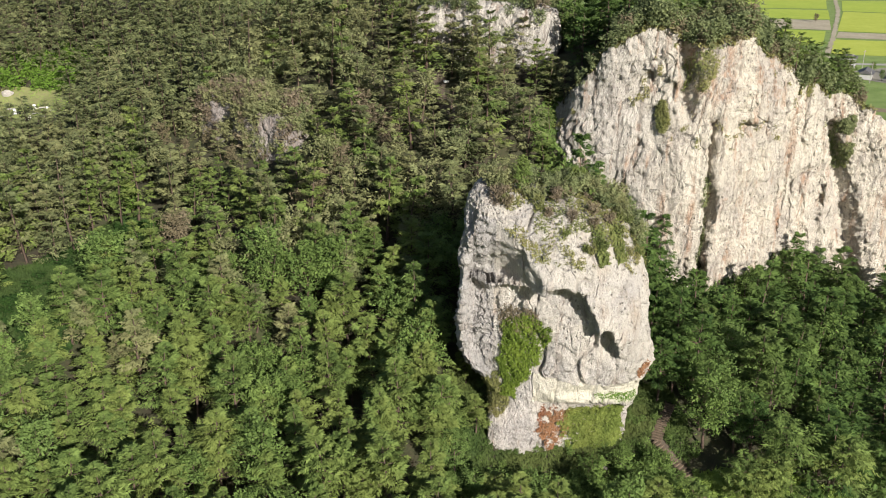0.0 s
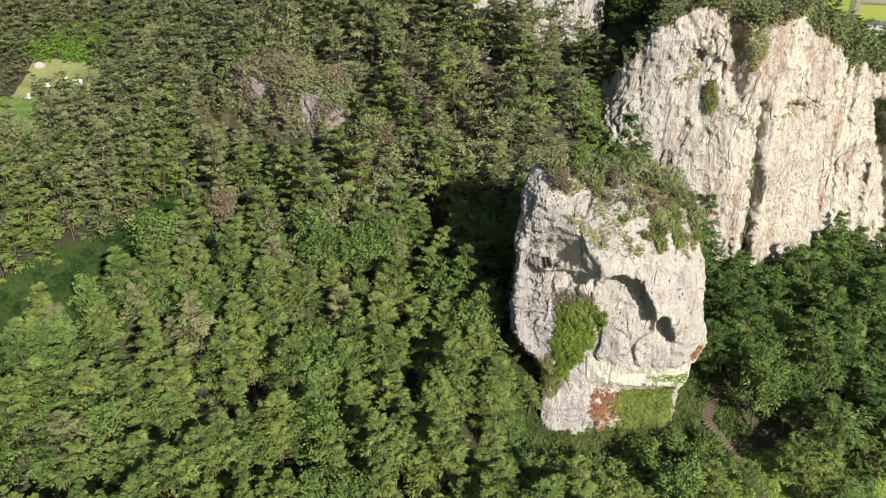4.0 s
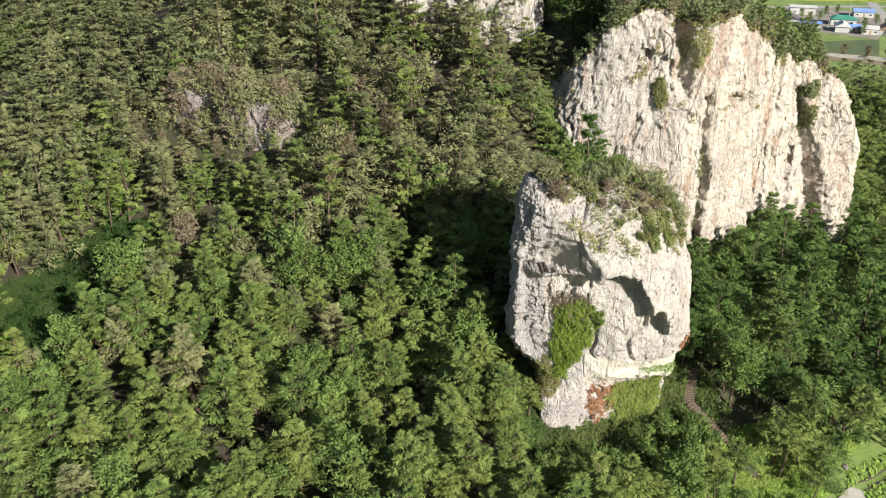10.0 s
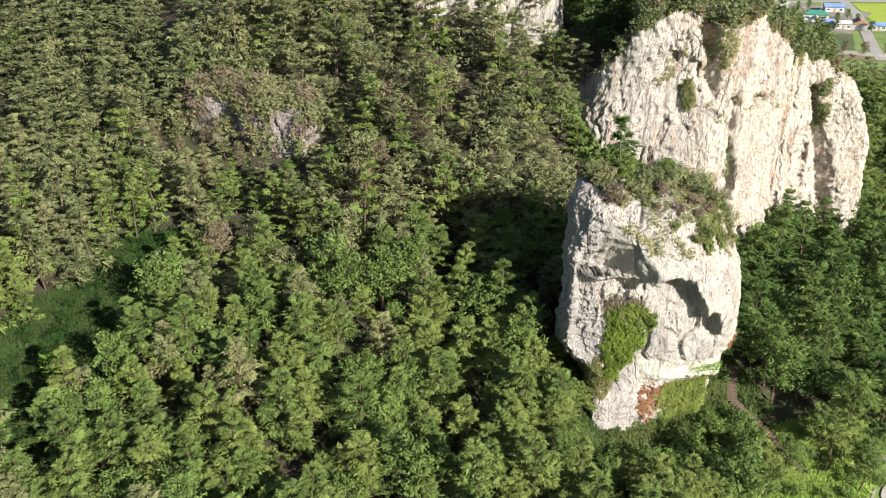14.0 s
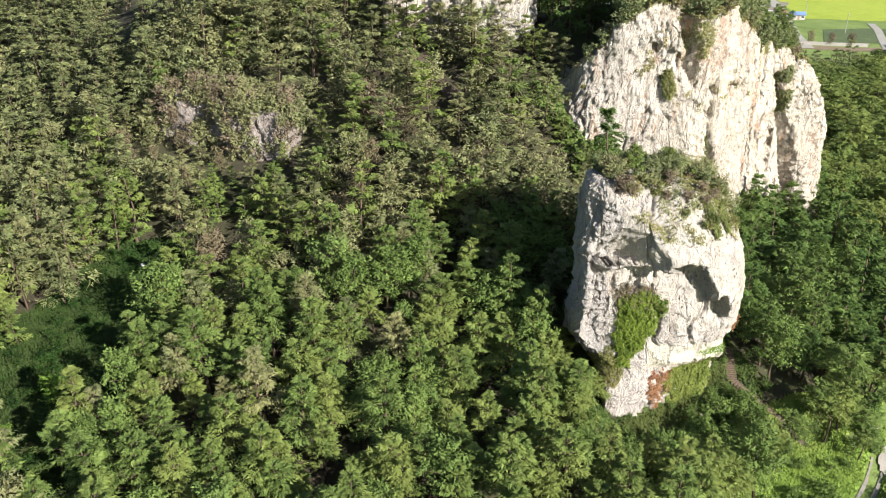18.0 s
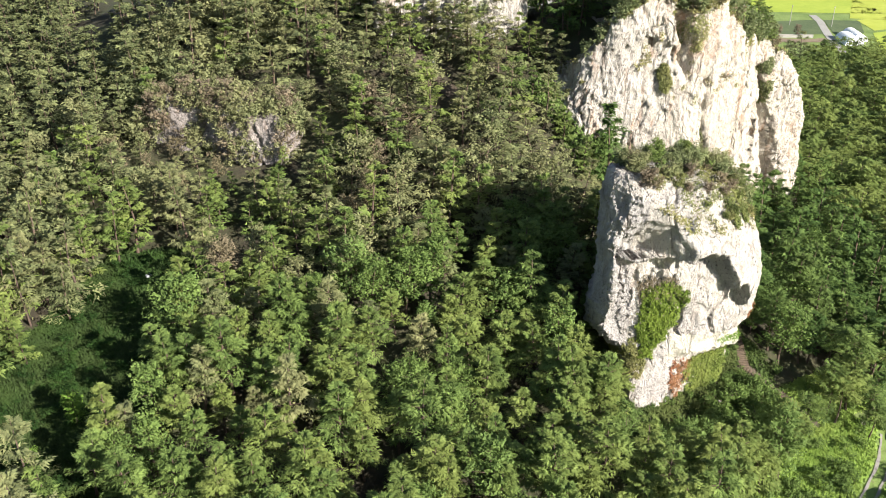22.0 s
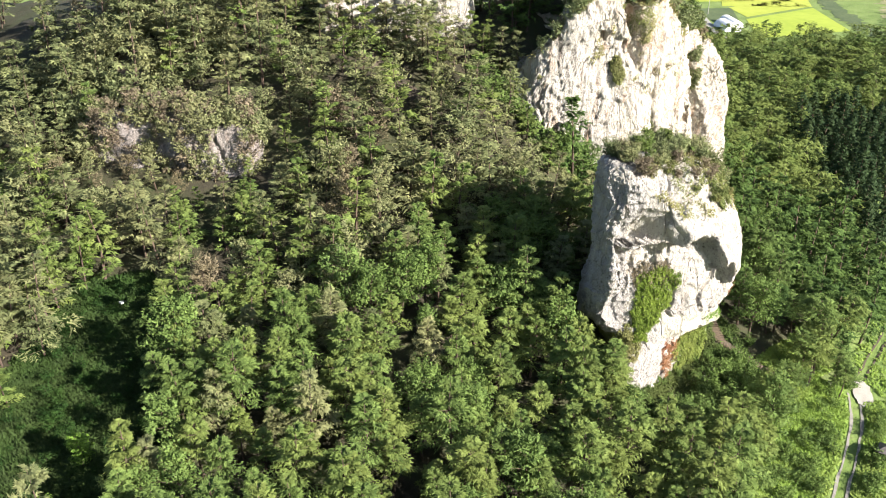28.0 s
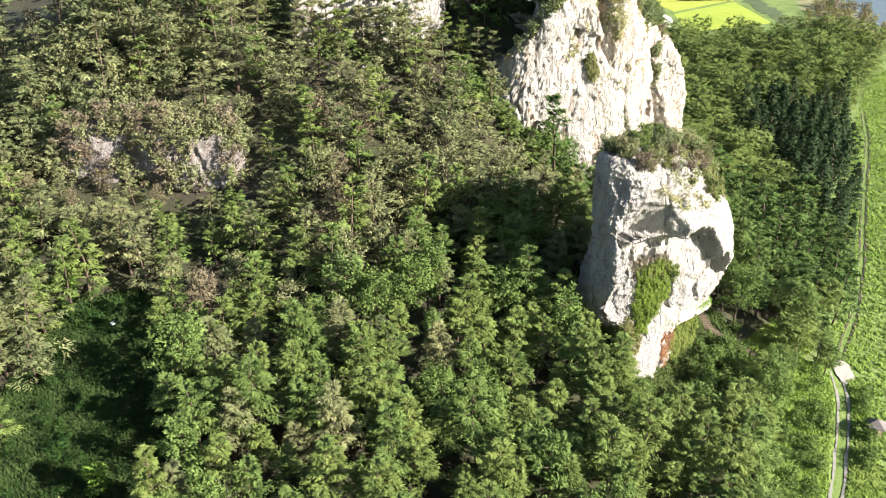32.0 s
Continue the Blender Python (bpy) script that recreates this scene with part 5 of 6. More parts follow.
shrub_set("young", M_YOUNG, (91, 92), [(-66.4, 112.4, land1(-66.4, 112.4), 1.15, 0.4), (-72.0, 106.5, land1(-72, 106.5), 1.0, 2.0), (-57.0, 149.5, land1(-57, 149.5), 1.3, 1.0)],
          "young light-green tree in the clearing", "young trees", 1.0)
shrub_set("shrub", M_BROAD, (93, 94), [(x, y, land1(x, y), r_veg.uniform(0.7, 1.3), r_veg.uniform(0, 6)) for x, y in zip(r_veg.uniform(20, 46, 30), r_veg.uniform(84, 98, 30)) if not ELLIPSE(x, y)],
          "low green shrub under the pines", "shrubs under the pines", 0.8)

foot = [(x, y) for x, y in zip(r_veg.uniform(2, 33, 160), r_veg.uniform(87, 103, 160)) if not near_line(np.array(x), np.array(y), STAIR + STAIR_PATH, 0.9) and not inside(np.array(x), np.array(y), SLAB)]
shrub_set("shrub", M_BROAD, (98, 99, 101), [(x, y, land1(x, y), r_veg.uniform(0.6, 1.1) * (1.4 if y < 91 or x < 4 else 0.6), r_veg.uniform(0, 6)) for x, y in foot[:80]], "leafy green shrub at the pinnacle's foot", "shrubs at the pinnacle", 1.0)
cfoot = [(23, 136), (26, 133.5), (30, 131.5), (34, 130), (38, 129), (42, 127.8), (46, 129.5), (50, 132.5), (54, 136), (58, 139), (62, 141.5), (66, 143), (70, 144), (74, 144.6), (78, 145), (82, 145.5)]
shrub_mass("cliff_foot_shrubs", "shrub", M_BROAD, (102, 103), [(x + r_veg.uniform(-1.5, 1.5), y - r_veg.uniform(-0.5, 3.5), land1(x, y - 1.5), r_veg.uniform(0.8, 1.6), k) for k, (x, y) in enumerate(cfoot * 3)], "leafy green shrubs along the cliff's foot", 1.5)

shrub_mass("bank_bushes", "shrub", M_BROAD, (106, 107), [(x, y, land1(x, y), r_veg.uniform(0.5, 1.2), r_veg.uniform(0, 6)) for x, y in zip(r_veg.uniform(2, 44, 520), r_veg.uniform(68, 88, 520)) if inside(np.array(x), np.array(y), GRASS) and not near_line(np.array(x), np.array(y), LANE, 2.4)], "rank bushes and tall weeds on the bank", 0.9)
front_shrubs = [(x, y) for x, y in zip(r_veg.uniform(8, 29, 120), r_veg.uniform(85, 95, 120)) if not near_line(np.array(x), np.array(y), STAIR_PATH, 1.6) and y < 90 + 0.25 * (x - 8)]
shrub_set("shrub", M_BROAD, (104, 105), [(x, y, land1(x, y), r_veg.uniform(1.3, 2.2), r_veg.uniform(0, 6)) for x, y in front_shrubs[:45]], "tall leafy shrub below the undercut wall", "shrubs at the pinnacle", 1.0)

# ---- lane, paths, stair ----
patch("grave_lawn", [(-118.5, 215), (-97, 212.5), (-99, 232), (-119, 233)], simple("mown_turf", (0.15, 0.16, 0.06), (0.21, 0.21, 0.09), 0.15, 0.95), "mown pale lawn of a grave field", "lawn", 14, 0.15)
patch("upper_field", [(-100, 171), (-93, 171), (-111.5, 212), (-119, 212)], simple("green_field", (0.07, 0.14, 0.025), (0.11, 0.19, 0.04), 0.2, 0.95), "bright green sloping field", "field", 10, 0.12)
# meadow floor tone is lowered for the tree shade over the clearing
patch("meadow_floor", [(-68, 134), (-52, 143), (-57, 108), (-80, 106)], simple("shade_tinted_meadow_turf", (0.018, 0.03, 0.011), (0.036, 0.052, 0.017), 0.3, 0.95), "weedy clearing floor", "meadow", 14, 0.10)
strip("trail", TRAIL, 2.3, M_PATH, "trodden brown forest trail", "trail", 0.15, 0.5)
patch("bare_ledge", [(-42.5, 179.5), (-37, 176.5), (-35.5, 180.5), (-40.5, 184.5)], M_DIRT, "bare brown ground on the ridge", "bare ground", 12, 0.35)
patch("bare_slope", [(8.5, 79.0), (13, 79.4), (13.8, 81.6), (9, 81.4)], M_DIRT, "worn bare patch in the grass", "bare ground", 6, 0.12)
strip("stair_path", STAIR_PATH, 1.4, M_PATH, "brown earth path below the stair", "path", 0.12, 0.3)
for off, name in ((-0.8, "rut"), (0.8, "rut")):
    pts = []
    for (ax, ay), (bx, by) in zip(LANE, LANE[1:]):
        d = math.hypot(bx - ax, by - ay)
        pts.append((ax + off * (by - ay) / d, ay - off * (bx - ax) / d))
    pts.append((LANE[-1][0] + off * 0.75, LANE[-1][1] - off * 0.65))
    strip("lane_rut", pts, 0.36, M_LANE, "pale gravel wheel rut of the lane", "lane", 0.10, 0.12)
apron_bm = bmesh.new()
ring = []
for k in range(40):
    a = k / 40 * 2 * math.pi
    w = 1 + 0.3 * noise.noise((math.cos(a) * 3, math.sin(a) * 3, 3.0))
    u, q = 3.7 * w * math.cos(a), 1.55 * w * math.sin(a)
    x, y = 46.5 + 0.76 * u - 0.65 * q, 83.2 + 0.65 * u + 0.76 * q
    ring.append(apron_bm.verts.new((x, y, land1(x, y) + 0.2)))
mid_v = apron_bm.verts.new((46.5, 83.2, land1(46.5, 83.2) + 0.24))
for k in range(40):
    apron_bm.faces.new((ring[k], ring[(k + 1) % 40], mid_v))
me = bpy.data.meshes.new("turning_apron")
apron_bm.to_mesh(me)
apron_bm.free()
me.materials.append(simple("trodden_gravel", (0.28, 0.26, 0.235), (0.38, 0.355, 0.32), 0.7, 0.95))
tagged(new("turning_apron", me), "pale gravel turning place at the lane's end", "lane", kind="structure")
for off in (-0.7, 0.7):
    strip("track_rut", [(x, y + off) for x, y in TRACK], 0.35, M_PATH, "faint wheel track in the riverside grass", "track", 0.09, 0.15)


def stair_flight(line, steps, label):
    pts = np.array(line, float)
    seg = np.r_[0, np.cumsum(np.hypot(*np.diff(pts, axis=0).T))]
    ob = thing("log_stair", Matrix.Identity(4), label, "stair")
    d = pts[-1] - pts[0]
    turn = math.atan2(d[1], d[0])
    tread = box(-0.16, -0.75, -0.16, 0.16, 0.75, 0.06, 0.03)
    first = part("step", tread, M_LOG, ob)
    for k in range(steps):
        s = seg[-1] * k / (steps - 1)
        x, y = np.interp(s, seg, pts[:, 0]), np.interp(s, seg, pts[:, 1])
        q = first if k == 0 else new("step", first.data)
        q.parent = ob
        q.matrix_basis = pose(x, y, land1(x, y) + 0.16, 0, 0, math.degrees(turn))


stair_flight(STAIR, 18, "weathered log steps climbing beside the pinnacle")
stair_flight(STAIR_PATH[:3], 12, "weathered log steps on the earth path")
stair_flight(STAIR_PATH[2:4], 10, "weathered log steps on the lower path")

# ---- pavilion by the lane ----
def pavilion(x, y):
    z = land1(x, y)
    ob = thing("pavilion", pose(x, y, z, 0, 0, 22) @ Matrix.Scale(0.76, 4), "small timber pavilion with a grey-brown hipped roof", "pavilion")
    part("floor", box(-1.25, -1.25, 0.25, 1.25, 1.25, 0.42, 0.02), M_TIMBER, ob)
    for sx in (-1.1, 1.1):
        for sy in (-1.1, 1.1):
            part("post", bar((sx, sy, 0), (sx, sy, 2.35), 0.08, 0.08, 8), M_TIMBER, ob)
    for sy in (-1.1, 1.1):
        part("rail", box(-1.05, sy - 0.03, 0.75, 1.05, sy + 0.03, 0.83, 0.01), M_TIMBER, ob)
        part("beam", box(-1.2, sy - 0.06, 2.28, 1.2, sy + 0.06, 2.42, 0.01), M_TIMBER, ob)
    for sx in (-1.1, 1.1):
        part("beam", box(sx - 0.05, -1.05, 2.3, sx + 0.05, 1.05, 2.42, 0.01), M_TIMBER, ob)
    for k in range(4):
        bm = bmesh.new()
        a, e, t = 1.75, 2.35, 3.55
        lo = [bm.verts.new(v) for v in ((-a, -a, e), (a, -a, e), (0.12, -0.12, t), (-0.12, -0.12, t))]
        hi = [bm.verts.new((v.co.x * 1.01, v.co.y * 1.01, v.co.z + 0.09)) for v in lo]
        bm.faces.new(lo[::-1])
        bm.faces.new(hi)
        for i in range(4):
            bm.faces.new((lo[i], lo[(i + 1) % 4], hi[(i + 1) % 4], hi[i]))
        bmesh.ops.rotate(bm, verts=bm.verts, cent=(0, 0, 0), matrix=Matrix.Rotation(k * math.pi / 2, 3, "Z"))
        part("roof_face", bm, M_SHINGLE, ob)
    part("finial", bar((0, 0, 3.5), (0, 0, 3.95), 0.14, 0.04, 8), M_TIMBER, ob)


pavilion(35.3, 71.8)


def boulder(x, y, s, material, label, seed, sink=0.3):
    bm = bmesh.new()
    bmesh.ops.create_icosphere(bm, subdivisions=3, radius=1.0)
    for v in bm.verts:
        v.co *= 1 + 0.35 * noise.noise(v.co * 1.2 + Vector((seed, 0, 0))) + 0.12 * noise.noise(v.co * 3.5 + Vector((0, seed, 0)))
        v.co = Vector((v.co.x * s, v.co.y * s * 0.8, v.co.z * s * 0.7))
    me = bpy.data.meshes.new("boulder")
    bm.to_mesh(me)
    bm.free()
    me.materials.append(material)
    ob = new("boulder", me)
    ob.matrix_basis = pose(x, y, land1(x, y) + s * (0.6 - sink), 0, 0, seed * 40)
    tagged(ob, label, "boulder", "boulders")


for k, (x, y, s) in enumerate([(43.0, 87.0, 0.6), (49.6, 89.6, 0.5), (24.0, 95.4, 0.5), (21.5, 95.0, 0.4)]):
    boulder(x, y, s, M_OUTCROP, "grey limestone boulder in the grass", k + 1)

# ---- white sheet in the clearing, grave stones, green net ----
bm = box(-0.55, -0.35, 0, 0.55, 0.35, 0.35, 0.08)
ob = thing("white_bundle", pose(-54.2, 140.4, land1(-54.2, 140.4) + 0.1, 4, 3, 25), "white plastic bundle lying at the clearing's edge", "bundle")
part("cover", bm, M_WHITE, ob)
part("fold", box(0.35, -0.3, 0.02, 0.95, 0.25, 0.16, 0.05), M_WHITE, ob)
bm = box(-0.45, -0.3, 0, 0.45, 0.3, 0.3, 0.06)
ob = thing("white_box", pose(0.6, 157.5, land1(0.6, 157.5) + 0.25, 2, 4, 40), "white box lying on the forest trail", "box")
part("body", bm, M_WHITE, ob)
part("lid", box(-0.47, -0.32, 0.3, 0.47, 0.32, 0.36, 0.02), M_WHITE, ob)
r_g = np.random.default_rng(3)


def grave(x, y, a, stone):
    ob = thing("grave", pose(x, y, land1(x, y) + 0.12, 0, 0, a), "low turf grave with pale kerb stones" + (" and upright stone" if stone else ""), "grave", "graves on the lawn")
    bm = bmesh.new()
    bmesh.ops.create_uvsphere(bm, u_segments=12, v_segments=7, radius=1.0)
    bmesh.ops.scale(bm, vec=(1.0, 1.5, 0.45), verts=bm.verts)
    part("mound", bm, M_SHRUB, ob)
    part("kerb", box(-1.2, -1.9, -0.1, 1.2, -1.7, 0.25, 0.03), M_CONCRETE, ob)
    if stone:
        part("headstone", box(-0.35, -2.3, -0.1, 0.35, -2.1, 1.3, 0.05), M_WHITE, ob)


for k in range(14):
    grave(-113.5 + 3.0 * (k % 5) + r_g.uniform(-0.5, 0.5), 216.5 + 4.0 * (k // 5) - 0.3 * (k % 5), 20 + r_g.uniform(-8, 8), k % 3 == 0)
boulder(-116.5, 229.5, 1.5, M_ROCK, "pale bare rock beside the grave field", 14, 0.5)
net = thing("net_fence", Matrix.Identity(4), "turquoise net fence along the upper field", "fence")
pts = [(-100.5 + 1.8 * k, 170.6 + 0.25 * k + 0.4 * math.sin(k)) for k in range(6)]
for k, (x, y) in enumerate(pts):
    part("post", bar((x, y, land1(x, y)), (x, y, land1(x, y) + 1.3), 0.04, 0.04, 6), M_PIPE, net)
    if k:
        (ax, ay), z0, z1 = pts[k - 1], land1(*pts[k - 1]), land1(x, y)
        bm = bmesh.new()
        for s in (0.04, -0.04):
            bm.faces.new([bm.verts.new(v) for v in ((ax, ay + s, z0 + 0.1), (x, y + s, z1 + 0.1), (x, y + s, z1 + 1.2), (ax, ay + s, z0 + 1.2))])
        part("net", bm, M_PIPE, net)

# ---- the river plain: fields, roads, village, river ----
def field(corners, material, label, lift=0.10):
    return patch("rice_field", corners, material, label, "field", 6, lift)


field([(212, 700), (300, 700), (276, 640), (206, 650)], M_RICE, "bright yellow-green ripening rice field")
field([(208, 646), (274, 633), (255, 584), (196, 594)], M_RICE, "bright yellow-green ripening rice field")
patch("fallow_strip", [(196, 590), (253, 580), (236, 536), (190, 549)], M_FALLOW, "pale bare strip between rice fields", "field", 6, 0.10)
field([(192, 545), (231, 532), (207, 478), (176, 482)], M_RICE, "bright yellow-green ripening rice field")
field([(308, 690), (420, 680), (380, 590), (282, 628)], M_RICE, "bright yellow-green ripening rice field")
field([(281, 624), (378, 588), (340, 500), (238, 532)], M_RICE_B, "yellow ripening rice field")
patch("fallow_strip", [(237, 528), (338, 497), (330, 476), (226, 506)], M_FALLOW, "pale bare strip between rice fields", "field", 6, 0.10)
field([(222, 500), (328, 472), (308, 420), (201, 452)], M_RICE_B, "yellow ripening rice field")
field([(238, 436), (300, 420), (320, 425), (330, 470)], M_RICE, "bright yellow-green rice field beyond the village")
field([(268, 408), (330, 390), (300, 318), (242, 350)], M_RICE, "bright green-yellow rice field by the road")
field([(276, 318), (338, 376), (372, 350), (312, 293)], M_RICE_B, "yellow rice field near the river")
field([(236, 262), (262, 291), (310, 291), (281, 250)], M_RICE, "bright yellow-green rice field behind the pines")
field([(266, 294), (276, 314), (318, 314), (311, 294)], M_RICE_B, "yellow rice field near the river")
patch("crop_field", [(236, 327), (259, 322), (241, 297), (219, 306)], M_CROP, "dark green crop field behind the wall", "field", 6, 0.10)
patch("crop_field", [(262, 320), (276, 312), (258, 292), (246, 298)], M_CROP, "dark green crop field behind the wall", "field", 6, 0.10)
patch("crop_field", [(190, 345), (224, 345), (206, 318), (180, 322)], M_CROP, "dark green crop plot below the village", "field", 6, 0.10)
strip("field_path", [(307, 700), (280, 630), (236, 531), (199, 452), (190, 430)], 2.6, M_FALLOW, "pale worn path between the rice fields", "path", 0.13, 0.6)
patch("village_yard", [(176, 398), (236, 424), (262, 384), (222, 344)], simple("trodden_yard", (0.16, 0.15, 0.125), (0.24, 0.22, 0.185), 0.12, 0.95), "bare grey yards between the village houses", "yard", 12, 0.11)
strip("village_road", [(272, 425), (254, 385), (242, 364), (229, 342), (216, 320), (206, 300)], 5.0, M_CONCRETE, "pale concrete village road", "road", 0.16)
strip("farm_road", [(265, 330), (258, 318), (242, 297), (230, 280), (222, 268)], 3.4, M_CONCRETE, "narrow pale farm road", "road", 0.16)
strip("dyke_road", [(150, 335), (176, 322), (200, 306), (222, 292), (234, 288)], 6.5, M_DIRT, "pale earth road below the garden wall", "road", 0.14, 0.4)
strip("main_road", [(150, 398), (190, 424), (226, 420), (268, 414), (330, 400)], 5.0, M_CONCRETE, "pale road along the village", "road", 0.14)
wall = thing("garden_wall", Matrix.Identity(4), "low pale concrete wall along the earth road", "wall")
wp = [(184, 321), (196, 314), (208, 306.5), (220, 299.5), (231, 294)]
for (ax, ay), (bx, by) in zip(wp, wp[1:]):
    bm = box(0, -0.15, 0, math.hypot(bx - ax, by - ay) - 0.05, 0.15, 1.5, 0.03)
    q = part("panel", bm, M_CONCRETE, wall)
    q.matrix_basis = pose(ax, ay, 1.1, 0, 0, math.degrees(math.atan2(by - ay, bx - ax)))
strip("river", [(230, 60), (290, 150), (330, 205), (372, 246), (440, 300), (560, 380)], 46, M_WATER, "grey-blue shallow river", "river", 0.12, 5.0)
strip("river_gravel", [(262, 150), (296, 205), (332, 250), (400, 310)], 26, simple("dry_bank_grass", (0.17, 0.18, 0.075), (0.26, 0.245, 0.13), 0.12, 0.95), "dry grass and gravel on the river bank", "river bank", 0.10, 5.0)
strip("bank_hedge_ground", [(240, 190), (285, 243), (318, 285), (380, 350)], 9, M_CROP, "dark green bank beside the rice", "bank", 0.12, 2.0)


def house(x, y, turn, w, d, h, rise, wall_m, roof_m, label, hipped=False, storeys=1):
    """Walls, gable or hipped roof with eaves, a door and windows."""
    w, d, h, rise = 0.74 * w, 0.74 * d, 0.86 * h, 0.74 * rise
    ob = thing("house", pose(x, y, land1(x, y), 0, 0, turn), label, "house", "village houses")
    part("wall_block", box(-w / 2, -d / 2, -0.3, w / 2, d / 2, h), wall_m, ob)
    e = 0.5
    bm = bmesh.new()
    r = d / 2 if hipped else 0
    lo = [bm.verts.new(v) for v in ((-w / 2 - e, -d / 2 - e, h), (w / 2 + e, -d / 2 - e, h), (w / 2 + e, d / 2 + e, h), (-w / 2 - e, d / 2 + e, h))]
    hi = [bm.verts.new(v) for v in ((-w / 2 - e + r, 0, h + rise), (w / 2 + e - r, 0, h + rise))]
    for f in ((lo[0], lo[1], hi[1], hi[0]), (lo[2], lo[3], hi[0], hi[1]), (lo[3], lo[0], hi[0]), (lo[1], lo[2], hi[1])):
        bm.faces.new(f)
    bm.faces.new(lo[::-1])
    part("roof", bm, roof_m, ob)
    part("ridge", box(-w / 2 - e + r, -0.15, h + rise - 0.08, w / 2 + e - r, 0.15, h + rise + 0.1, 0.03), roof_m, ob)
    for s in range(storeys):
        for k in range(3):
            wx = (-0.32 + 0.32 * k) * w
            if s == 0 and k == 1:
                part("door", box(wx - 0.45, -d / 2 - 0.05, 0, wx + 0.45, -d / 2 + 0.02, 1.95, 0.01), M_TIMBER, ob)
            else:
                win = part("window", box(wx - 0.8, -d / 2 - 0.04, 0.85 + 2.3 * s, wx + 0.8, -d / 2 + 0.02, 1.85 + 2.3 * s, 0.01), M_WHITE, ob)
                part("pane", box(wx - 0.68, -d / 2 - 0.06, 0.95 + 2.3 * s, wx + 0.68, -d / 2 - 0.03, 1.75 + 2.3 * s), M_GLASS_DARK, win)
    return ob


house(193, 416, -25, 11, 8, 5.6, 1.8, M_PLASTER, M_TILE_DARK, "white two-storey house with a dark hipped roof", True, 2)
house(190, 389, 60, 12, 8, 3.0, 2.4, M_PLASTER, M_TILE_DARK, "white farmhouse with a dark gabled roof")
house(204, 384, 60, 10, 8, 3.0, 2.2, M_PLASTER, M_TILE_DARK, "white house with a dark tiled gable")
house(208, 374, -28, 12, 5, 2.4, 0.9, M_PLASTER, M_ROOF_BLUE, "low shed with a blue sheet roof")
house(221, 404, -25, 16, 9, 4.0, 0.8, M_PLASTER, M_ROOF_PALE, "long white barn with a pale flat-pitched roof")
house(226, 377, -25, 15, 9, 3.2, 2.0, M_PLASTER, M_ROOF_GREEN, "white house with a green hipped sheet roof", True)
house(217, 363, 62, 9, 8, 3.0, 2.4, M_PLASTER, M_ROOF_PALE, "white gabled shed with a pale roof")
house(222, 362, -25, 8, 6, 2.6, 1.2, M_PLASTER, M_ROOF_BLUE, "small shed under a bright blue sheet")
house(226, 356, -25, 9, 7, 3.0, 1.4, M_PLASTER, M_ROOF_PALE, "pale grey-blue roofed house by the road")
house(233, 354, 60, 10, 9, 3.0, 2.6, M_PLASTER, M_TILE_BROWN, "white house with a brown gabled roof")
house(246, 392, -25, 12, 8, 3.0, 1.6, M_PLASTER, M_ROOF_BLUE, "house with a pale blue roof beyond the road")
house(176, 402, -25, 9, 7, 2.8, 1.6, M_PLASTER, M_TILE_BROWN, "small house with a brown roof")
house(240, 350, -25, 8, 6, 2.6, 1.4, M_PLASTER, M_ROOF_BLUE, "low shed with a pale blue roof")


def greenhouse(x, y, turn, w, l):
    ob = thing("greenhouse", pose(x, y, land1(x, y), 0, 0, turn), "arched greenhouse of white plastic film", "greenhouse")
    n = 14
    bm = bmesh.new()
    rows = [[bm.verts.new((w / 2 * math.cos(math.pi * k / n), s, 3.0 * math.sin(math.pi * k / n))) for k in range(n + 1)] for s in (-l / 2, l / 2)]
    for k in range(n):
        bm.faces.new((rows[0][k], rows[0][k + 1], rows[1][k + 1], rows[1][k]))
    for r in rows:
        bm.faces.new(r)
    part("film", bm, M_FILM, ob)
    part("door", box(-0.9, -l / 2 - 0.06, 0, 0.9, -l / 2 - 0.01, 1.9), M_GLASS_DARK, ob)
    for q in np.linspace(-l / 2, l / 2, 6):
        bm = bmesh.new()
        for k in range(n):
            a0, a1 = math.pi * k / n, math.pi * (k + 1) / n
            bar((w / 2 * 1.01 * math.cos(a0), q, 3.03 * math.sin(a0)), (w / 2 * 1.01 * math.cos(a1), q, 3.03 * math.sin(a1)), 0.04, 0.04, 4, bm)
        part("hoop", bm, M_ROOF_PALE, ob)


greenhouse(239.5, 282.5, -28, 7.5, 14)
greenhouse(247, 287, -28, 6.5, 14)


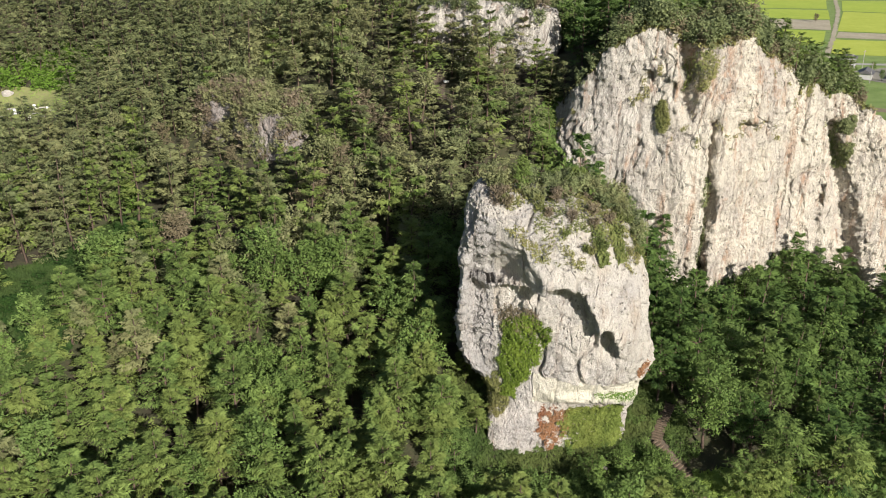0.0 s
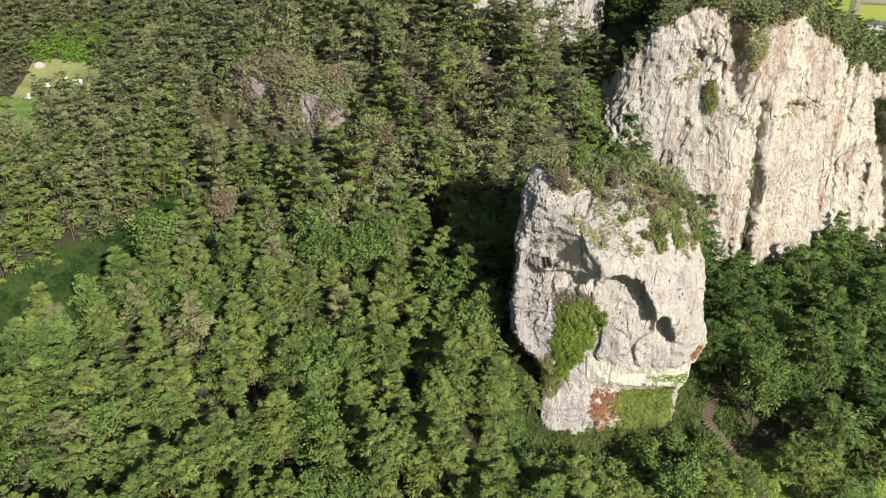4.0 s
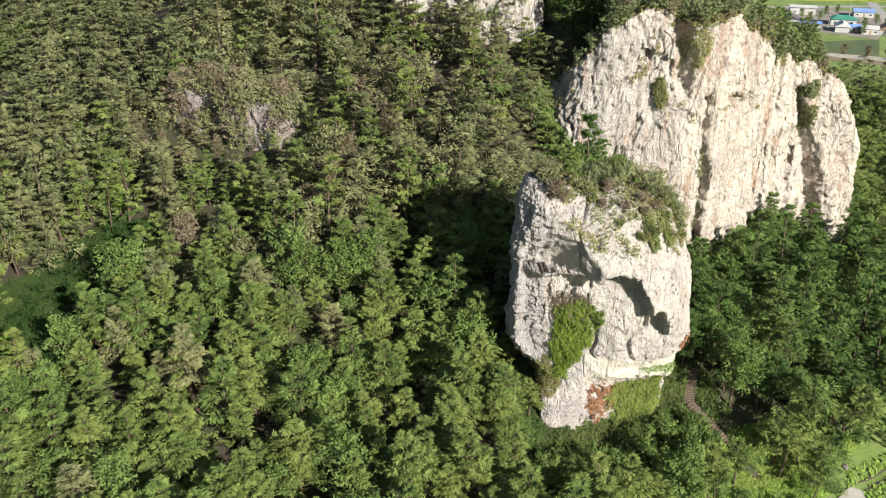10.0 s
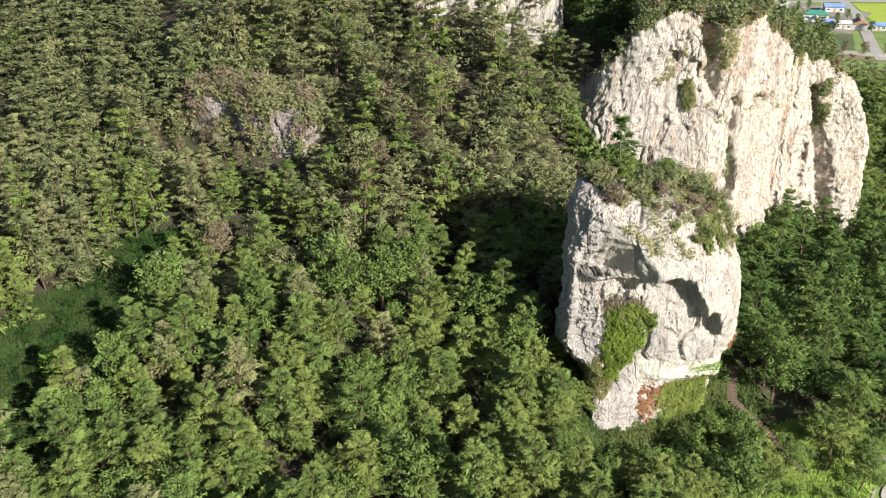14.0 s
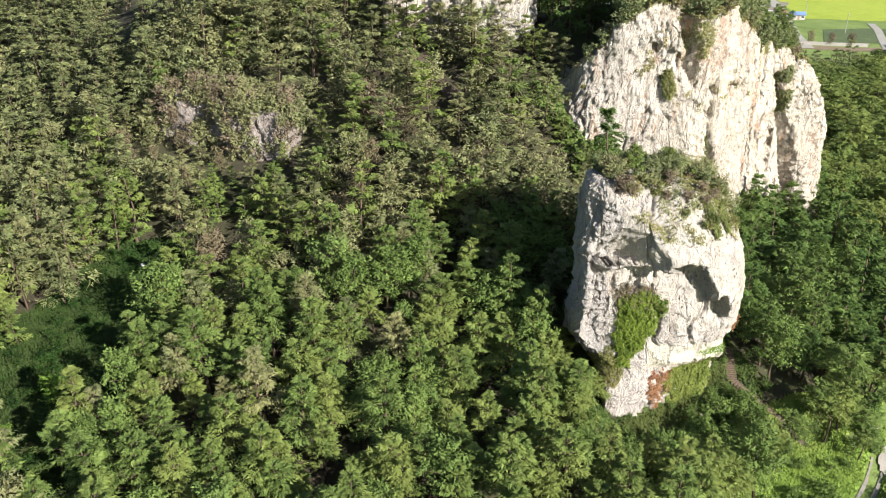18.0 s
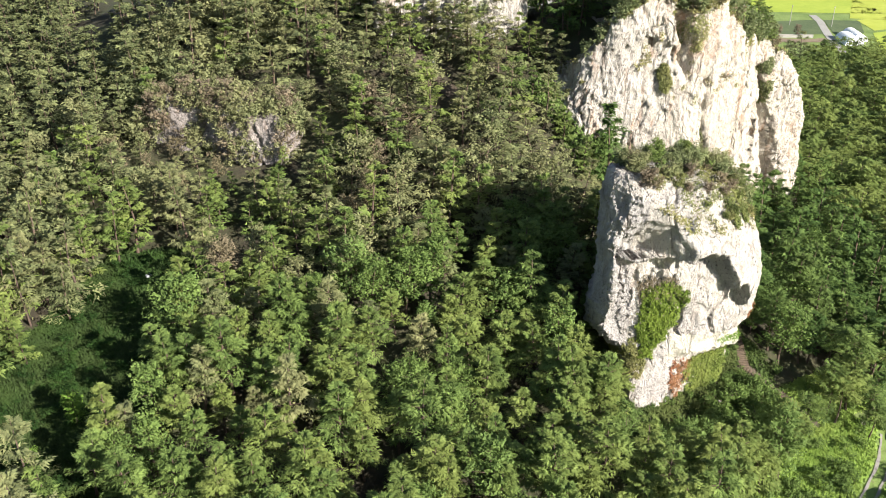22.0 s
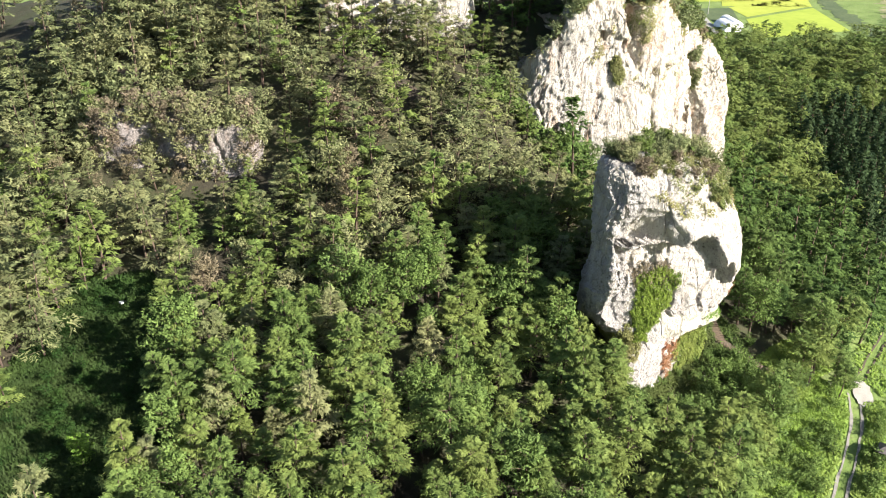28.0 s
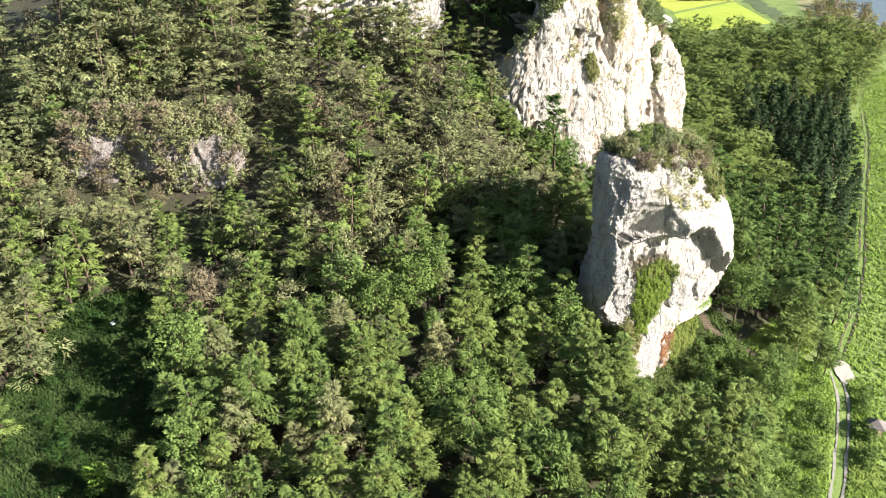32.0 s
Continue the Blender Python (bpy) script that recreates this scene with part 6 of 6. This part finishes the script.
def pole(x, y, h=9.0):
    z = land1(x, y)
    ob = thing("utility_pole", pose(x, y, z, 0, 0, 30), "grey concrete utility pole with a crossarm", "utility pole", "utility poles")
    part("shaft", bar((0, 0, 0), (0, 0, h), 0.17, 0.11, 8), M_CONCRETE, ob)
    part("crossarm", box(-0.9, -0.06, h - 0.8, 0.9, 0.06, h - 0.68, 0.01), M_TIMBER, ob)
    for s in (-0.8, 0.0, 0.8):
        part("insulator", bar((s, 0, h - 0.68), (s, 0, h - 0.45), 0.05, 0.04, 6), M_WHITE, ob)


for x, y in ((198, 410), (187, 378), (246, 352), (255, 308), (212, 366), (234, 385), (188, 400), (240, 318)):
    pole(x, y)
bank = [(262, 188), (300, 204), (348, 246), (335, 264), (300, 248), (268, 222)]
bx, by = jittered(258, 350, 186, 266, 4.2, r_g)
ok = inside(bx, by, bank) & (r_g.uniform(size=len(bx)) < 0.7)
half = r_g.uniform(size=len(bx)) < 0.5
for name, material, pick_b, words in (("bank_scrub", M_SHRUB, ok & half, "olive scrub along the river bank"), ("dry_bank_scrub", M_DRY, ok & ~half, "dry tan scrub along the river bank")):
    shrub_mass(name, "shrub", material, (131, 132), [(x, y, land1(x, y), r_g.uniform(0.6, 1.5), r_g.uniform(0, 6)) for x, y in zip(bx[pick_b], by[pick_b])], words, 1.7, 0.3)
# bare roadside trees and garden trees
shrub_set("broad", M_DRY, (95, 96), [(x, y, land1(x, y), 0.8, k) for k, (x, y) in enumerate([(190, 318), (197, 313), (204, 309), (211, 305), (218, 301), (225, 297), (240, 571)])], "grey-brown half-bare roadside tree", "roadside trees", 0.75)
shrub_set("broad", M_BROAD, (97,), [(x, y, land1(x, y), 0.8, k) for k, (x, y) in enumerate([(217, 274), (213, 384), (198, 376), (230, 366), (181, 392), (238, 362), (206, 396), (327, 249), (182, 410), (236, 398), (199, 401), (214, 392), (194, 382), (186, 402), (219, 385), (228, 395), (240, 372), (222, 354), (234, 346), (205, 366)])], "green garden tree in the village", "garden trees", 0.7)
